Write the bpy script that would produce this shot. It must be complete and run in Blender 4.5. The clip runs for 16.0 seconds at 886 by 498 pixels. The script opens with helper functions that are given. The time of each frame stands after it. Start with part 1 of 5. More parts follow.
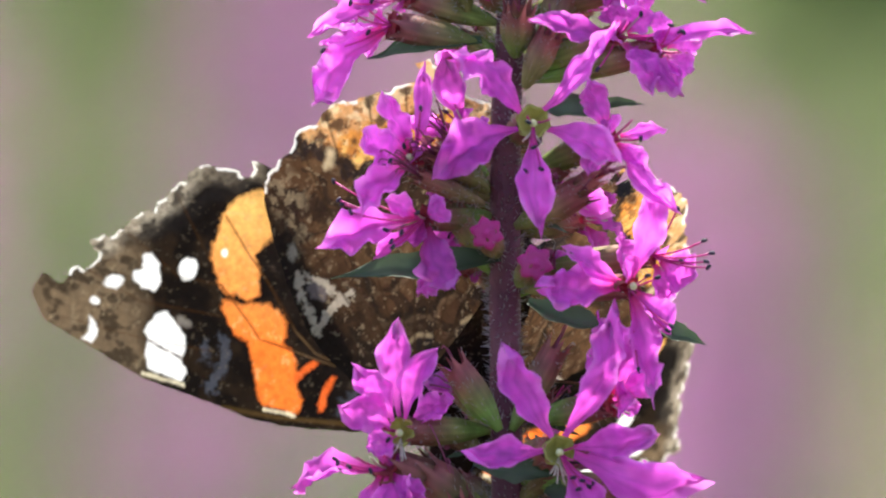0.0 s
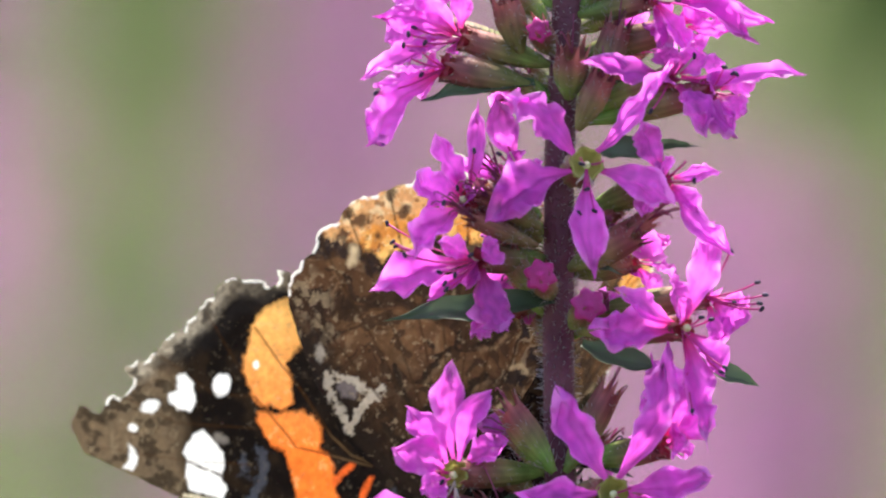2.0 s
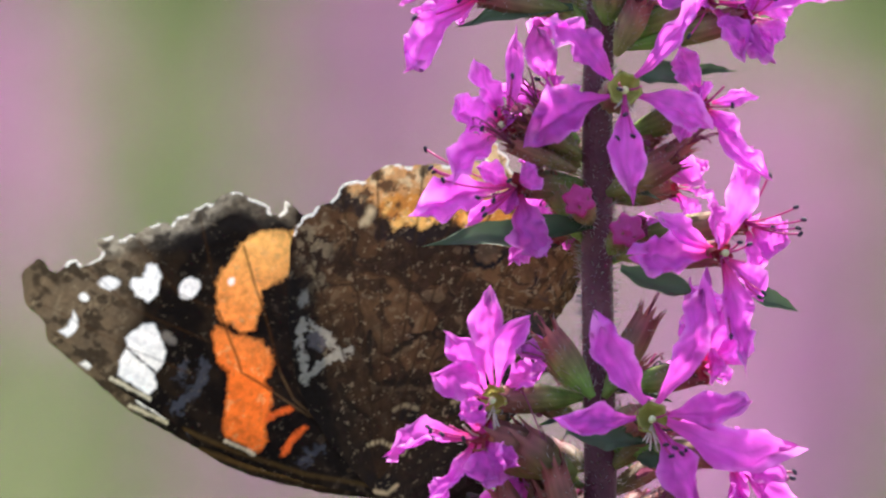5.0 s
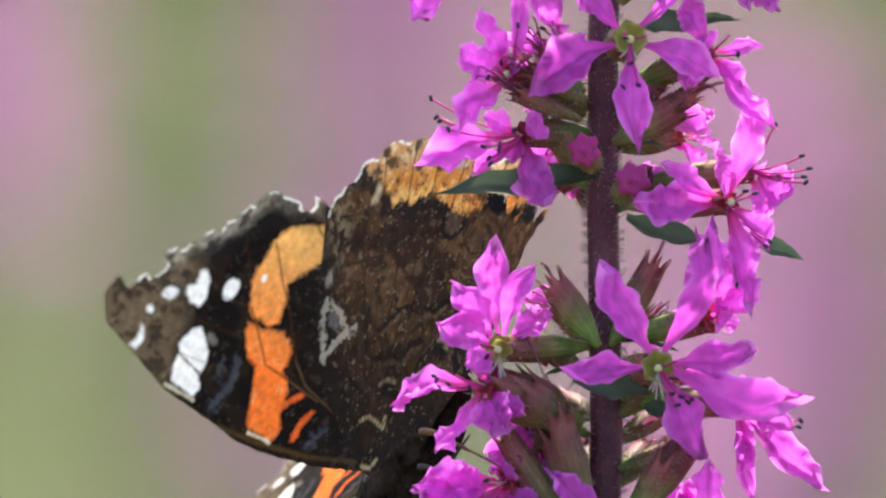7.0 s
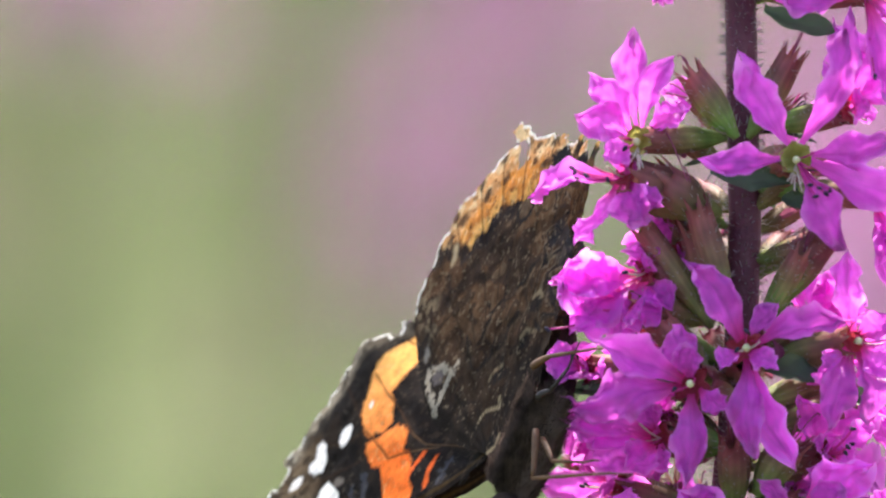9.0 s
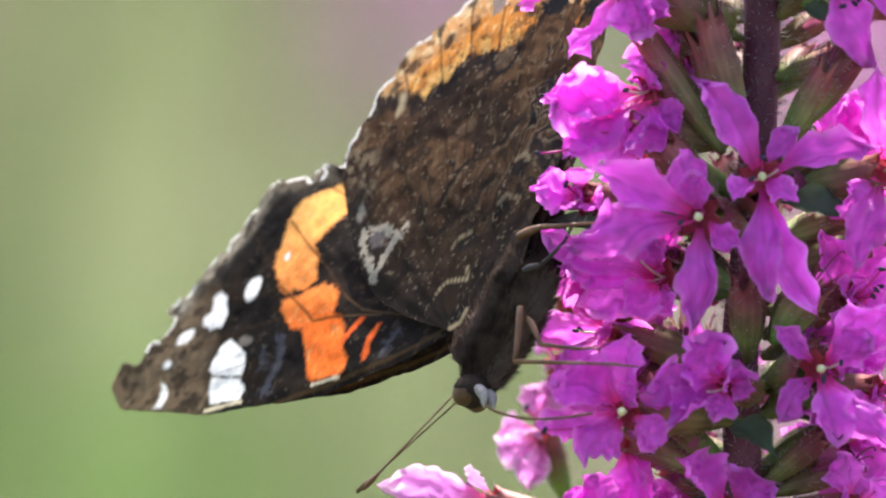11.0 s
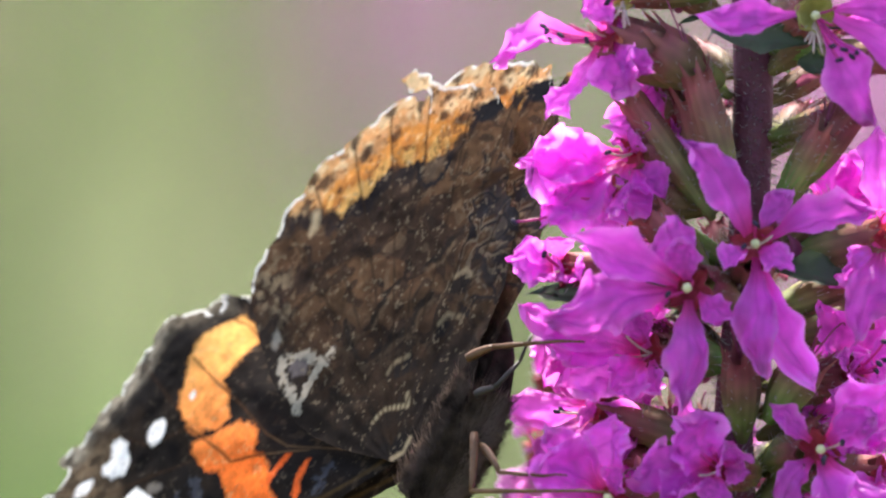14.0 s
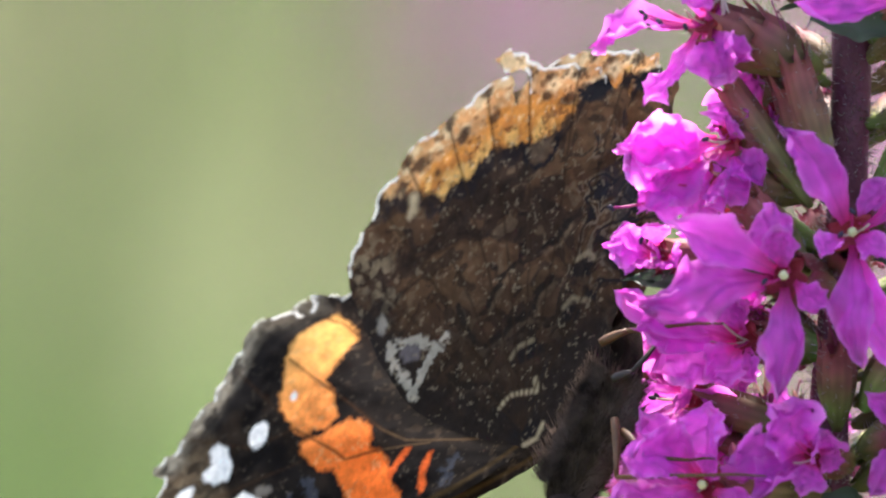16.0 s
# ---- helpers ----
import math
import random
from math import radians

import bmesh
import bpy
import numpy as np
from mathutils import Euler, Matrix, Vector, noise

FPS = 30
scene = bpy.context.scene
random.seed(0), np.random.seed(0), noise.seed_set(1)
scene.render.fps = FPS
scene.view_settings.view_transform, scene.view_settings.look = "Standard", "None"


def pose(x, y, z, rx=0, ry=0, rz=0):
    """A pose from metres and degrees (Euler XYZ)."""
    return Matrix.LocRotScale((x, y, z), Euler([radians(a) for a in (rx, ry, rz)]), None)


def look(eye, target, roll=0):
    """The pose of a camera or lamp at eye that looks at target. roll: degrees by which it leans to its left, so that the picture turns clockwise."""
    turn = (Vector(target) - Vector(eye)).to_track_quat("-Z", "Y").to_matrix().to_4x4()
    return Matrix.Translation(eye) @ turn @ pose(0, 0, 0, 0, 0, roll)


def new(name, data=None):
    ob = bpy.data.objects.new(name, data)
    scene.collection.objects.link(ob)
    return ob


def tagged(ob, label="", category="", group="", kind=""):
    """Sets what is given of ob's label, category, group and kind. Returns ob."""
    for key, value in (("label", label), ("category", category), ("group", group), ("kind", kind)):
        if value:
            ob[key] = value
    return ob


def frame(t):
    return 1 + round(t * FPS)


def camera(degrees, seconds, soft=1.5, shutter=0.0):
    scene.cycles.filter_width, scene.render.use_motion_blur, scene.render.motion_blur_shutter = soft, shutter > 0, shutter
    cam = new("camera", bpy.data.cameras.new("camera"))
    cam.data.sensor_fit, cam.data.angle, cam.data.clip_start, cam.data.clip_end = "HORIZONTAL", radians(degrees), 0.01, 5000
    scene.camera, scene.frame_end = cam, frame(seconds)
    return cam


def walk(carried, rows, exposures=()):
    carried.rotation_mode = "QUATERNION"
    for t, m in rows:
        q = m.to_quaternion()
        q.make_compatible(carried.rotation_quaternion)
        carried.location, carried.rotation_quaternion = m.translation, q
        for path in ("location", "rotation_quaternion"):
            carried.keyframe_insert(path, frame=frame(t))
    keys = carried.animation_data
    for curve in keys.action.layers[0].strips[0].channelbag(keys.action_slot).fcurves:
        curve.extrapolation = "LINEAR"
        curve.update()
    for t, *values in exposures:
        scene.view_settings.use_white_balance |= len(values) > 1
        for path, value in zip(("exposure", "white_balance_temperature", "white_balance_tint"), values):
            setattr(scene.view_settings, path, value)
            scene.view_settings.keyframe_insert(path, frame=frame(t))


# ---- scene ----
# One spike of purple loosestrife with a red-and-black butterfly, seen through a long lens.
# Plan units: px of the plan sheet, 20 to the millimetre; d is millimetres towards the camera.
K = 0.00005
TILT = Matrix.Translation((0, 0, 0.95)) @ Matrix.Rotation(radians(-7), 4, "X")


def P(mx, my, d=0.0):
    """A point of the plan sheet in the plant's space, in metres."""
    return Vector(((mx - 1035) * K, -d * 0.001, (700 - my) * K))


cam = camera(2.2457, 16.0, soft=2.2)
# seconds, plan x and y at the picture's centre, roll, distance
VIEW = [
    (0.0, 923, 531, 1.04, 2.0), (0.5, 901, 509, 0.24, 2.0), (1.0, 814, 505, 1.07, 2.0), (1.5, 878, 463, -0.57, 2.0),
    (2.0, 827, 458, 0.95, 2.0), (2.5, 852, 432, -0.73, 2.0), (3.0, 797, 435, 0.87, 2.0), (3.5, 784, 441, 0.0, 2.0),
    (4.0, 766, 486, 0.81, 2.0), (4.5, 760, 513, 0.39, 2.0), (4.7, 760, 550, 0.86, 2.0), (5.7, 764, 628, 0.8, 2.0),
    (6.8, 762, 675, 0.65, 2.0), (7.0, 752, 681, 0.76, 2.0), (7.5, 715, 713, 0.82, 2.0), (8.0, 625, 726, 0.89, 2.0),
    (8.5, 537, 862, 1.15, 2.0)]
VIEW += [
    (9.0, 512, 1052, 0.64, 2.0), (9.5, 482, 1333, 0.79, 2.0), (9.7, 484, 1374, 1.21, 2.0), (10.1, 500, 1390, 1.2, 1.97),
    (10.8, 540, 1355, 1.2, 1.82), (11.5, 580, 1325, 1.15, 1.67), (11.8, 597, 1318, 1.15, 1.6488), (12.0, 617, 1313, 1.01, 1.6488),
    (12.5, 655, 1282, 0.97, 1.6488), (13.0, 652, 1268, 0.86, 1.6488), (13.5, 648, 1269, 1.11, 1.6488), (14.0, 595, 1233, 0.5, 1.6488),
    (14.5, 509, 1221, 0.75, 1.6488), (15.0, 461, 1231, 0.96, 1.6488), (15.5, 451, 1238, 1.01, 1.6488), (16.0, 454, 1257, 1.01, 1.6488)]
walk(cam, [(t, TILT @ look((0, -far, 0), P(x, y), roll)) for t, x, y, roll, far in VIEW],
     [(0.0, 1.57), (8.0, 1.62), (9.0, 1.76), (12.0, 1.84), (14.0, 1.86), (15.0, 1.81), (16.0, 1.90)])

# ---- light ----
ELEV = 58
world = bpy.data.worlds.new("sky")
scene.world = world
world.use_nodes = True
wn = world.node_tree.nodes
sky = wn.new("ShaderNodeTexSky")
sky.sky_type, sky.sun_disc = "NISHITA", False
sky.sun_elevation, sky.sun_rotation = radians(ELEV), radians(-6)
sky.air_density, sky.dust_density = 1.0, 3.0
world.node_tree.links.new(sky.outputs[0], wn["Background"].inputs[0])
wn["Background"].inputs[1].default_value = 0.15
sun = new("sun", bpy.data.lights.new("sun", "SUN"))
sun.data.energy, sun.data.angle, sun.data.color = 3.8, radians(3), (1.0, 0.95, 0.88)
# the sun stands behind the plant, high and a little to one side
sun.matrix_world = look(Vector((0.06 * math.cos(radians(ELEV)), 0.995 * math.cos(radians(ELEV)), math.sin(radians(ELEV)))) * 10, (0, 0, 0))
scene.view_settings.exposure = 1.62


# ---- materials ----
def material(name, build):
    m = bpy.data.materials.new(name)
    m.use_nodes = True
    nt = m.node_tree
    nt.nodes.clear()
    build(nt)
    return m


def node(nt, kind, **values):
    n = nt.nodes.new(kind)
    for k, v in values.items():
        n.inputs[k.replace("_", " ")].default_value = v
    return n


def leafy(name, dark, light, scale, rough=0.5, through_share=0.35, through_tint=None, attribute="", bump=0.3, spec=0.3, vary=0.15):
    """A thin, softly glossy living surface, part of whose light comes through from behind."""
    def build(nt):
        link = nt.links.new
        out = nt.nodes.new("ShaderNodeOutputMaterial")
        coord = nt.nodes.new("ShaderNodeTexCoord")
        big = node(nt, "ShaderNodeTexNoise", Scale=scale, Detail=3.0, Roughness=0.6)
        fine = node(nt, "ShaderNodeTexNoise", Scale=scale * 9, Detail=2.0)
        link(coord.outputs["Object"], big.inputs["Vector"])
        link(coord.outputs["Object"], fine.inputs["Vector"])
        mix = nt.nodes.new("ShaderNodeMix")
        mix.data_type = "RGBA"
        mix.inputs[6].default_value, mix.inputs[7].default_value = (*dark, 1), (*light, 1)
        ramp = nt.nodes.new("ShaderNodeMapRange")
        ramp.inputs[1].default_value, ramp.inputs[2].default_value = 0.3, 0.7
        link(big.outputs["Fac"], ramp.inputs[0])
        link(ramp.outputs[0], mix.inputs[0])
        colour = mix.outputs[2]
        if attribute:
            a = nt.nodes.new("ShaderNodeVertexColor")
            a.layer_name = attribute
            mul = nt.nodes.new("ShaderNodeMix")
            mul.data_type, mul.blend_type = "RGBA", "MULTIPLY"
            mul.inputs[0].default_value = 1.0
            link(a.outputs["Color"], mul.inputs[6])
            link(colour, mul.inputs[7])
            colour = mul.outputs[2]
        hsv = nt.nodes.new("ShaderNodeHueSaturation")
        info = nt.nodes.new("ShaderNodeObjectInfo")
        val = nt.nodes.new("ShaderNodeMapRange")
        val.inputs[3].default_value, val.inputs[4].default_value = 1 - vary, 1 + vary
        link(info.outputs["Random"], val.inputs[0])
        link(val.outputs[0], hsv.inputs["Value"])
        link(colour, hsv.inputs["Color"])
        bs = node(nt, "ShaderNodeBsdfPrincipled", Roughness=rough)
        bs.inputs["Specular IOR Level"].default_value = spec
        bp = node(nt, "ShaderNodeBump", Strength=bump, Distance=0.0002)
        link(fine.outputs["Fac"], bp.inputs["Height"])
        link(bp.outputs[0], bs.inputs["Normal"])
        link(hsv.outputs[0], bs.inputs["Base Color"])
        tr = nt.nodes.new("ShaderNodeBsdfTranslucent")
        if through_tint:
            tint = nt.nodes.new("ShaderNodeMix")
            tint.data_type, tint.blend_type = "RGBA", "MULTIPLY"
            tint.inputs[0].default_value = 1.0
            tint.inputs[7].default_value = (*through_tint, 1)
            link(hsv.outputs[0], tint.inputs[6])
            link(tint.outputs[2], tr.inputs["Color"])
        else:
            link(hsv.outputs[0], tr.inputs["Color"])
        sh = nt.nodes.new("ShaderNodeMixShader")
        sh.inputs[0].default_value = through_share
        link(bs.outputs[0], sh.inputs[1])
        link(tr.outputs[0], sh.inputs[2])
        link(sh.outputs[0], out.inputs["Surface"])
    return material(name, build)


PETAL = leafy("petal", (0.75, 0.082, 0.65), (0.92, 0.152, 0.81), 260, 0.42, 0.62, bump=0.9, spec=0.4, attribute="tone", vary=0.2)
FADED = leafy("faded_petal", (0.66, 0.16, 0.58), (0.82, 0.33, 0.74), 260, 0.5, 0.5, attribute="tone")
CALYX = leafy("calyx", (0.23, 0.050, 0.070), (0.32, 0.115, 0.095), 220, 0.55, 0.15, attribute="tone")
STEM = leafy("stem", (0.10, 0.022, 0.045), (0.18, 0.060, 0.075), 300, 0.5, 0.0, bump=0.8)
LEAF = leafy("leaf", (0.045, 0.070, 0.040), (0.095, 0.135, 0.075), 150, 0.5, 0.25)
THROAT = leafy("throat", (0.38, 0.34, 0.07), (0.56, 0.48, 0.15), 400, 0.5, 0.3)
THROAT_RED = leafy("throat_red", (0.26, 0.014, 0.04), (0.42, 0.05, 0.07), 400, 0.5, 0.3)
FILAMENT = leafy("filament", (0.55, 0.03, 0.22), (0.62, 0.06, 0.32), 400, 0.4, 0.3)
PALE = leafy("pale_filament", (0.6, 0.45, 0.4), (0.7, 0.6, 0.5), 400, 0.4, 0.3)
ANTHER = leafy("anther", (0.02, 0.012, 0.03), (0.05, 0.03, 0.06), 800, 0.6, 0.0)
STIGMA = leafy("stigma", (0.6, 0.55, 0.28), (0.7, 0.65, 0.38), 800, 0.5, 0.1)
HAIR = leafy("hair", (0.45, 0.38, 0.38), (0.6, 0.55, 0.52), 800, 0.5, 0.4)
WING = leafy("wing", (0.80, 0.75, 0.69), (1.18, 1.11, 1.02), 1500, 0.8, 0.36, bump=0.3, spec=0.06, attribute="tone", vary=0.0)
FUR = leafy("fur", (0.014, 0.010, 0.008), (0.045, 0.030, 0.023), 900, 0.9, 0.0, bump=1.0, spec=0.05)
FUR_BROWN = leafy("brown_fur", (0.020, 0.014, 0.011), (0.16, 0.108, 0.082), 420, 0.9, 0.25, bump=0.5, spec=0.05)
FUR_PALE = leafy("pale_fur", (0.13, 0.085, 0.065), (0.26, 0.18, 0.145), 900, 0.8, 0.0, bump=1.0)
LEG = leafy("leg", (0.08, 0.034, 0.014), (0.16, 0.075, 0.032), 900, 0.5, 0.0)
LEG_DARK = leafy("dark_leg", (0.02, 0.014, 0.012), (0.05, 0.032, 0.024), 900, 0.5, 0.0)
PALP = leafy("palp", (0.20, 0.165, 0.14), (0.40, 0.36, 0.32), 900, 0.7, 0.1)
WITHERED = leafy("withered_petal", (0.20, 0.025, 0.10), (0.36, 0.11, 0.17), 400, 0.7, 0.3)
EYE = leafy("eye", (0.05, 0.026, 0.012), (0.12, 0.06, 0.025), 1500, 0.45, 0.0, spec=0.15)


# ---- mesh tools ----
def mesh_object(name, verts, faces, mat, parent=None, tone=None, smooth=True):
    me = bpy.data.meshes.new(name)
    me.from_pydata([tuple(v) for v in verts], [], faces)
    me.materials.append(mat)
    if smooth:
        me.polygons.foreach_set("use_smooth", [True] * len(me.polygons))
    if tone is not None:
        layer = me.color_attributes.new("tone", "FLOAT_COLOR", "POINT")
        flat = np.ones((len(verts), 4), dtype=np.float32)
        flat[:, :3] = np.asarray(tone, dtype=np.float32).reshape(-1, 3)
        layer.data.foreach_set("color", flat.ravel())
    ob = new(name, me)
    ob.parent = parent
    return ob


def tube_data(path, radii, sides=8, cap=True, ribs=0.0, rib_count=6):
    """Verts and faces of a round tube along path."""
    verts, faces = [], []
    n = len(path)
    ref = None
    for i, c in enumerate(path):
        c = Vector(c)
        tan = (Vector(path[min(i + 1, n - 1)]) - Vector(path[max(i - 1, 0)])).normalized()
        if ref is None:
            ref = tan.orthogonal().normalized()
        ref = (ref - tan * ref.dot(tan)).normalized()
        side = tan.cross(ref)
        for k in range(sides):
            a = 2 * math.pi * k / sides
            r = radii[i] * (1 + ribs * math.cos(rib_count * a))
            verts.append(c + (ref * math.cos(a) + side * math.sin(a)) * r)
    for i in range(n - 1):
        for k in range(sides):
            a, b = i * sides + k, i * sides + (k + 1) % sides
            faces.append((a, b, b + sides, a + sides))
    if cap:
        faces.append(tuple(reversed(range(sides))))
        faces.append(tuple(range((n - 1) * sides, n * sides)))
    return verts, faces


def merged(pieces):
    verts, faces = [], []
    for v, f in pieces:
        o = len(verts)
        verts += list(v)
        faces += [tuple(i + o for i in q) for q in f]
    return verts, faces


def ball_data(c, r, squash=(1, 1, 1), rings=7, sides=10):
    verts, faces = [Vector(c) + Vector((0, 0, r * squash[2]))], []
    for i in range(1, rings):
        a = math.pi * i / rings
        for k in range(sides):
            b = 2 * math.pi * k / sides
            verts.append(Vector(c) + Vector((r * squash[0] * math.sin(a) * math.cos(b), r * squash[1] * math.sin(a) * math.sin(b), r * squash[2] * math.cos(a))))
    verts.append(Vector(c) - Vector((0, 0, r * squash[2])))
    for k in range(sides):
        faces.append((0, 1 + k, 1 + (k + 1) % sides))
        e = len(verts) - 1
        faces.append((e, e - 1 - k, e - 1 - (k + 1) % sides))
    for i in range(rings - 2):
        for k in range(sides):
            a, b = 1 + i * sides + k, 1 + i * sides + (k + 1) % sides
            faces.append((a, a + sides, b + sides, b))
    return verts, faces


def bend(a, m, b, n):
    """Points on the bow from a past m to b."""
    return [a * (1 - s) ** 2 + m * 2 * s * (1 - s) + b * s * s for s in [i / (n - 1) for i in range(n)]]


# ---- loosestrife ----
rnd = random.Random(4)


def blade(name, base, tip, width, facing, parent, mat, arch=0.1, crumple=0.06, claw=0.2, fat=0.58, point=0.7, fold=0.15, nu=15, nv=25, curl=0.0, core=0.6):
    """A petal or leaf from base to tip: a bent, cupped and crumpled blade with a wavy edge."""
    axis = tip - base
    length = axis.length
    axis = axis / length
    normal = facing - axis * facing.dot(axis)
    normal = normal.normalized() if normal.length > 1e-6 else axis.orthogonal().normalized()
    side = axis.cross(normal)
    seed = Vector((rnd.uniform(0, 90), rnd.uniform(0, 90), rnd.uniform(0, 90)))
    crumple *= min(1.0, length / 0.0065)
    sway = rnd.uniform(-0.10, 0.10) * length
    twist = rnd.uniform(-0.7, 0.7) * crumple * 10
    crease, phase = rnd.uniform(4.0, 8.0), rnd.uniform(0, 6)
    verts, faces, tone = [], [], []
    for j in range(nv):
        s = j / (nv - 1)
        e = min(s / fat, 1.0)
        w = claw + (1 - claw) * e * e * (3 - 2 * e)
        if s > fat:
            w *= max(0.0, 1 - ((s - fat) / (1 - fat)) ** 2.2) ** point
        w *= 1 + 2.2 * crumple * noise.noise(seed + Vector((0, s * 5, 0)))
        ang = twist * (s - 0.3)
        across, up = side * math.cos(ang) + normal * math.sin(ang), normal * math.cos(ang) - side * math.sin(ang)
        for i in range(nu):
            c = 2 * i / (nu - 1) - 1
            q = Vector((c * w * width / length * 1.6, s * 2.6, 0)) + seed
            rim = abs(c) ** 1.5 * e
            ruffle = 0.8 * noise.noise(q * 1.2) * (0.4 + rim) + 1.1 * noise.noise(q * 2.9) * (0.2 + rim) + 0.45 * noise.noise(q * 5.0) * (0.4 + rim)
            lift = arch * length * math.sin(math.pi * s * 0.9) + fold * width * w * (c * c) * 0.6 + crumple * width * 2.6 * ruffle * e - curl * length * max(0.0, s - 0.6) ** 2
            lift += crumple * width * 0.5 * math.sin(c * crease + phase + 2.5 * noise.noise(q * 1.3)) * e
            wig = 0.16 * width * noise.noise(q * 1.9 + Vector((3, 1, 4))) * e
            tooth = 1 + (0.24 * noise.noise(seed + Vector((c * 3.4, 7, 0)))) * s ** 5
            verts.append(base + axis * (s * length * tooth + 0.06 * width * noise.noise(q * 3 + Vector((9, 9, 9))) * s) + across * (c * w * width * 0.5 + wig + sway * math.sin(math.pi * s)) + up * lift)
            vein = 1 - 0.16 * math.exp(-(c / 0.10) ** 2) - 0.07 * math.exp(-((abs(c) - 0.36 - 0.08 * s) / 0.08) ** 2) - 0.05 * math.exp(-((abs(c) - 0.66) / 0.07) ** 2)
            warm = min(1.0, core * max(0.0, 1 - s / 0.32))
            mottle = 1 + 0.25 * noise.noise(q * 3.1)
            pale = min(1.0, max(0.0, (abs(c) - 0.72) / 0.28) + max(0.0, (s - 0.86) / 0.14)) * e
            tone.append((vein * mottle * (1 - 0.15 * warm) * (1 + 0.08 * pale), vein * mottle * (1 - 0.7 * warm) * (1 + 1.15 * pale), vein * mottle * (1 - 0.72 * warm) * (1 + 0.12 * pale)))
    for j in range(nv - 1):
        for i in range(nu - 1):
            a = j * nu + i
            faces.append((a, a + 1, a + nu + 1, a + nu))
    return mesh_object(name, verts, faces, mat, parent, tone)


plant = tagged(new("loosestrife_spike"), "tall purple loosestrife flower spike in full bloom, rooted in the meadow", "flower")
plant.matrix_world = TILT
TOWARD = Vector((0, -1, 0))


CALYX_HAIR = []


def calyx_mesh(name, a, b, r0, r1, parent, teeth=1.0):
    """A ribbed flower tube from a to b, greenish at its foot, with pointed teeth round its mouth."""
    n, sides = 11, 24
    axis = (b - a).normalized()
    length = (b - a).length
    u = axis.orthogonal().normalized()
    v = axis.cross(u)
    verts, faces, tone = [], [], []
    green = rnd.uniform(0.45, 1.0)
    for i in range(n + 2):
        s = min(i / (n - 1), 1.0)
        swell = r0 * 0.35 + (r1 - r0 * 0.35) * math.sin(min(s * 1.5, 1.0) * 1.57) * (1 - 0.16 * max(0.0, s - 0.7) / 0.3)
        for k in range(sides):
            t = 2 * math.pi * k / sides
            tooth = max(0.0, math.cos(6 * t)) if i >= n else 0.0
            r = swell * (1 + 0.08 * math.cos(12 * t)) * (1.0 + 0.08 * (i >= n) + (0.18 if i == n + 1 else 0) * tooth)
            along = s * length + (r1 * 0.5 * tooth if i == n else 0) + (r1 * 1.5 * teeth * tooth ** 2 if i == n + 1 else 0)
            if i == n + 1:
                r *= 0.92
            verts.append(a + axis * along + (u * math.cos(t) + v * math.sin(t)) * r)
            g = max(0.0, min(1.0, 1.5 - s * 1.7)) * green
            stripe = (1 + 0.12 * math.cos(12 * t) * (s > 0.1)) * (1 + 0.5 * noise.noise((a + axis * along) * 900 + Vector((t, 0, 0))))
            tone.append(((1 - 0.30 * g) * stripe, (1 + 3.0 * g) * stripe, (1 - 0.15 * g) * stripe))
    for i in range(n + 1):
        for k in range(sides):
            p, q = i * sides + k, i * sides + (k + 1) % sides
            faces.append((p, q, q + sides, p + sides))
    faces.append(tuple(reversed(range(sides))))
    for k in range(80):
        t, s = rnd.uniform(0, 6.283), rnd.uniform(0.1, 1.15)
        out = u * math.cos(t) + v * math.sin(t)
        root = a + axis * s * length + out * r1 * (0.98 if s > 0.5 else 0.5 + 0.96 * s)
        CALYX_HAIR.append(tube_data([root, root + out * rnd.uniform(0.0002, 0.0006) + axis * rnd.uniform(-0.0001, 0.0005)], [0.00004, 0.000015], 3, False))
    return mesh_object(name, verts, faces, CALYX, parent, tone)


def stamen_at(a, b, parent, mat=FILAMENT, head=True, r=0.00009, bow=0.12):
    m = (a + b) / 2 + Vector((0, 0, -1)) * (b - a).length * bow
    mesh_object("stamen", *tube_data(bend(a, m, b, 8), [r] * 8, 6), mat, parent)
    if head:
        q = rnd.uniform(0, 3.14)
        mesh_object("anther", *tube_data([b + Vector((math.cos(q), 0, math.sin(q))) * s for s in (-0.00032, -0.0002, 0.0, 0.0002, 0.0003)], [0.00006, 0.00016, 0.00019, 0.00016, 0.00005], 7), ANTHER, parent)


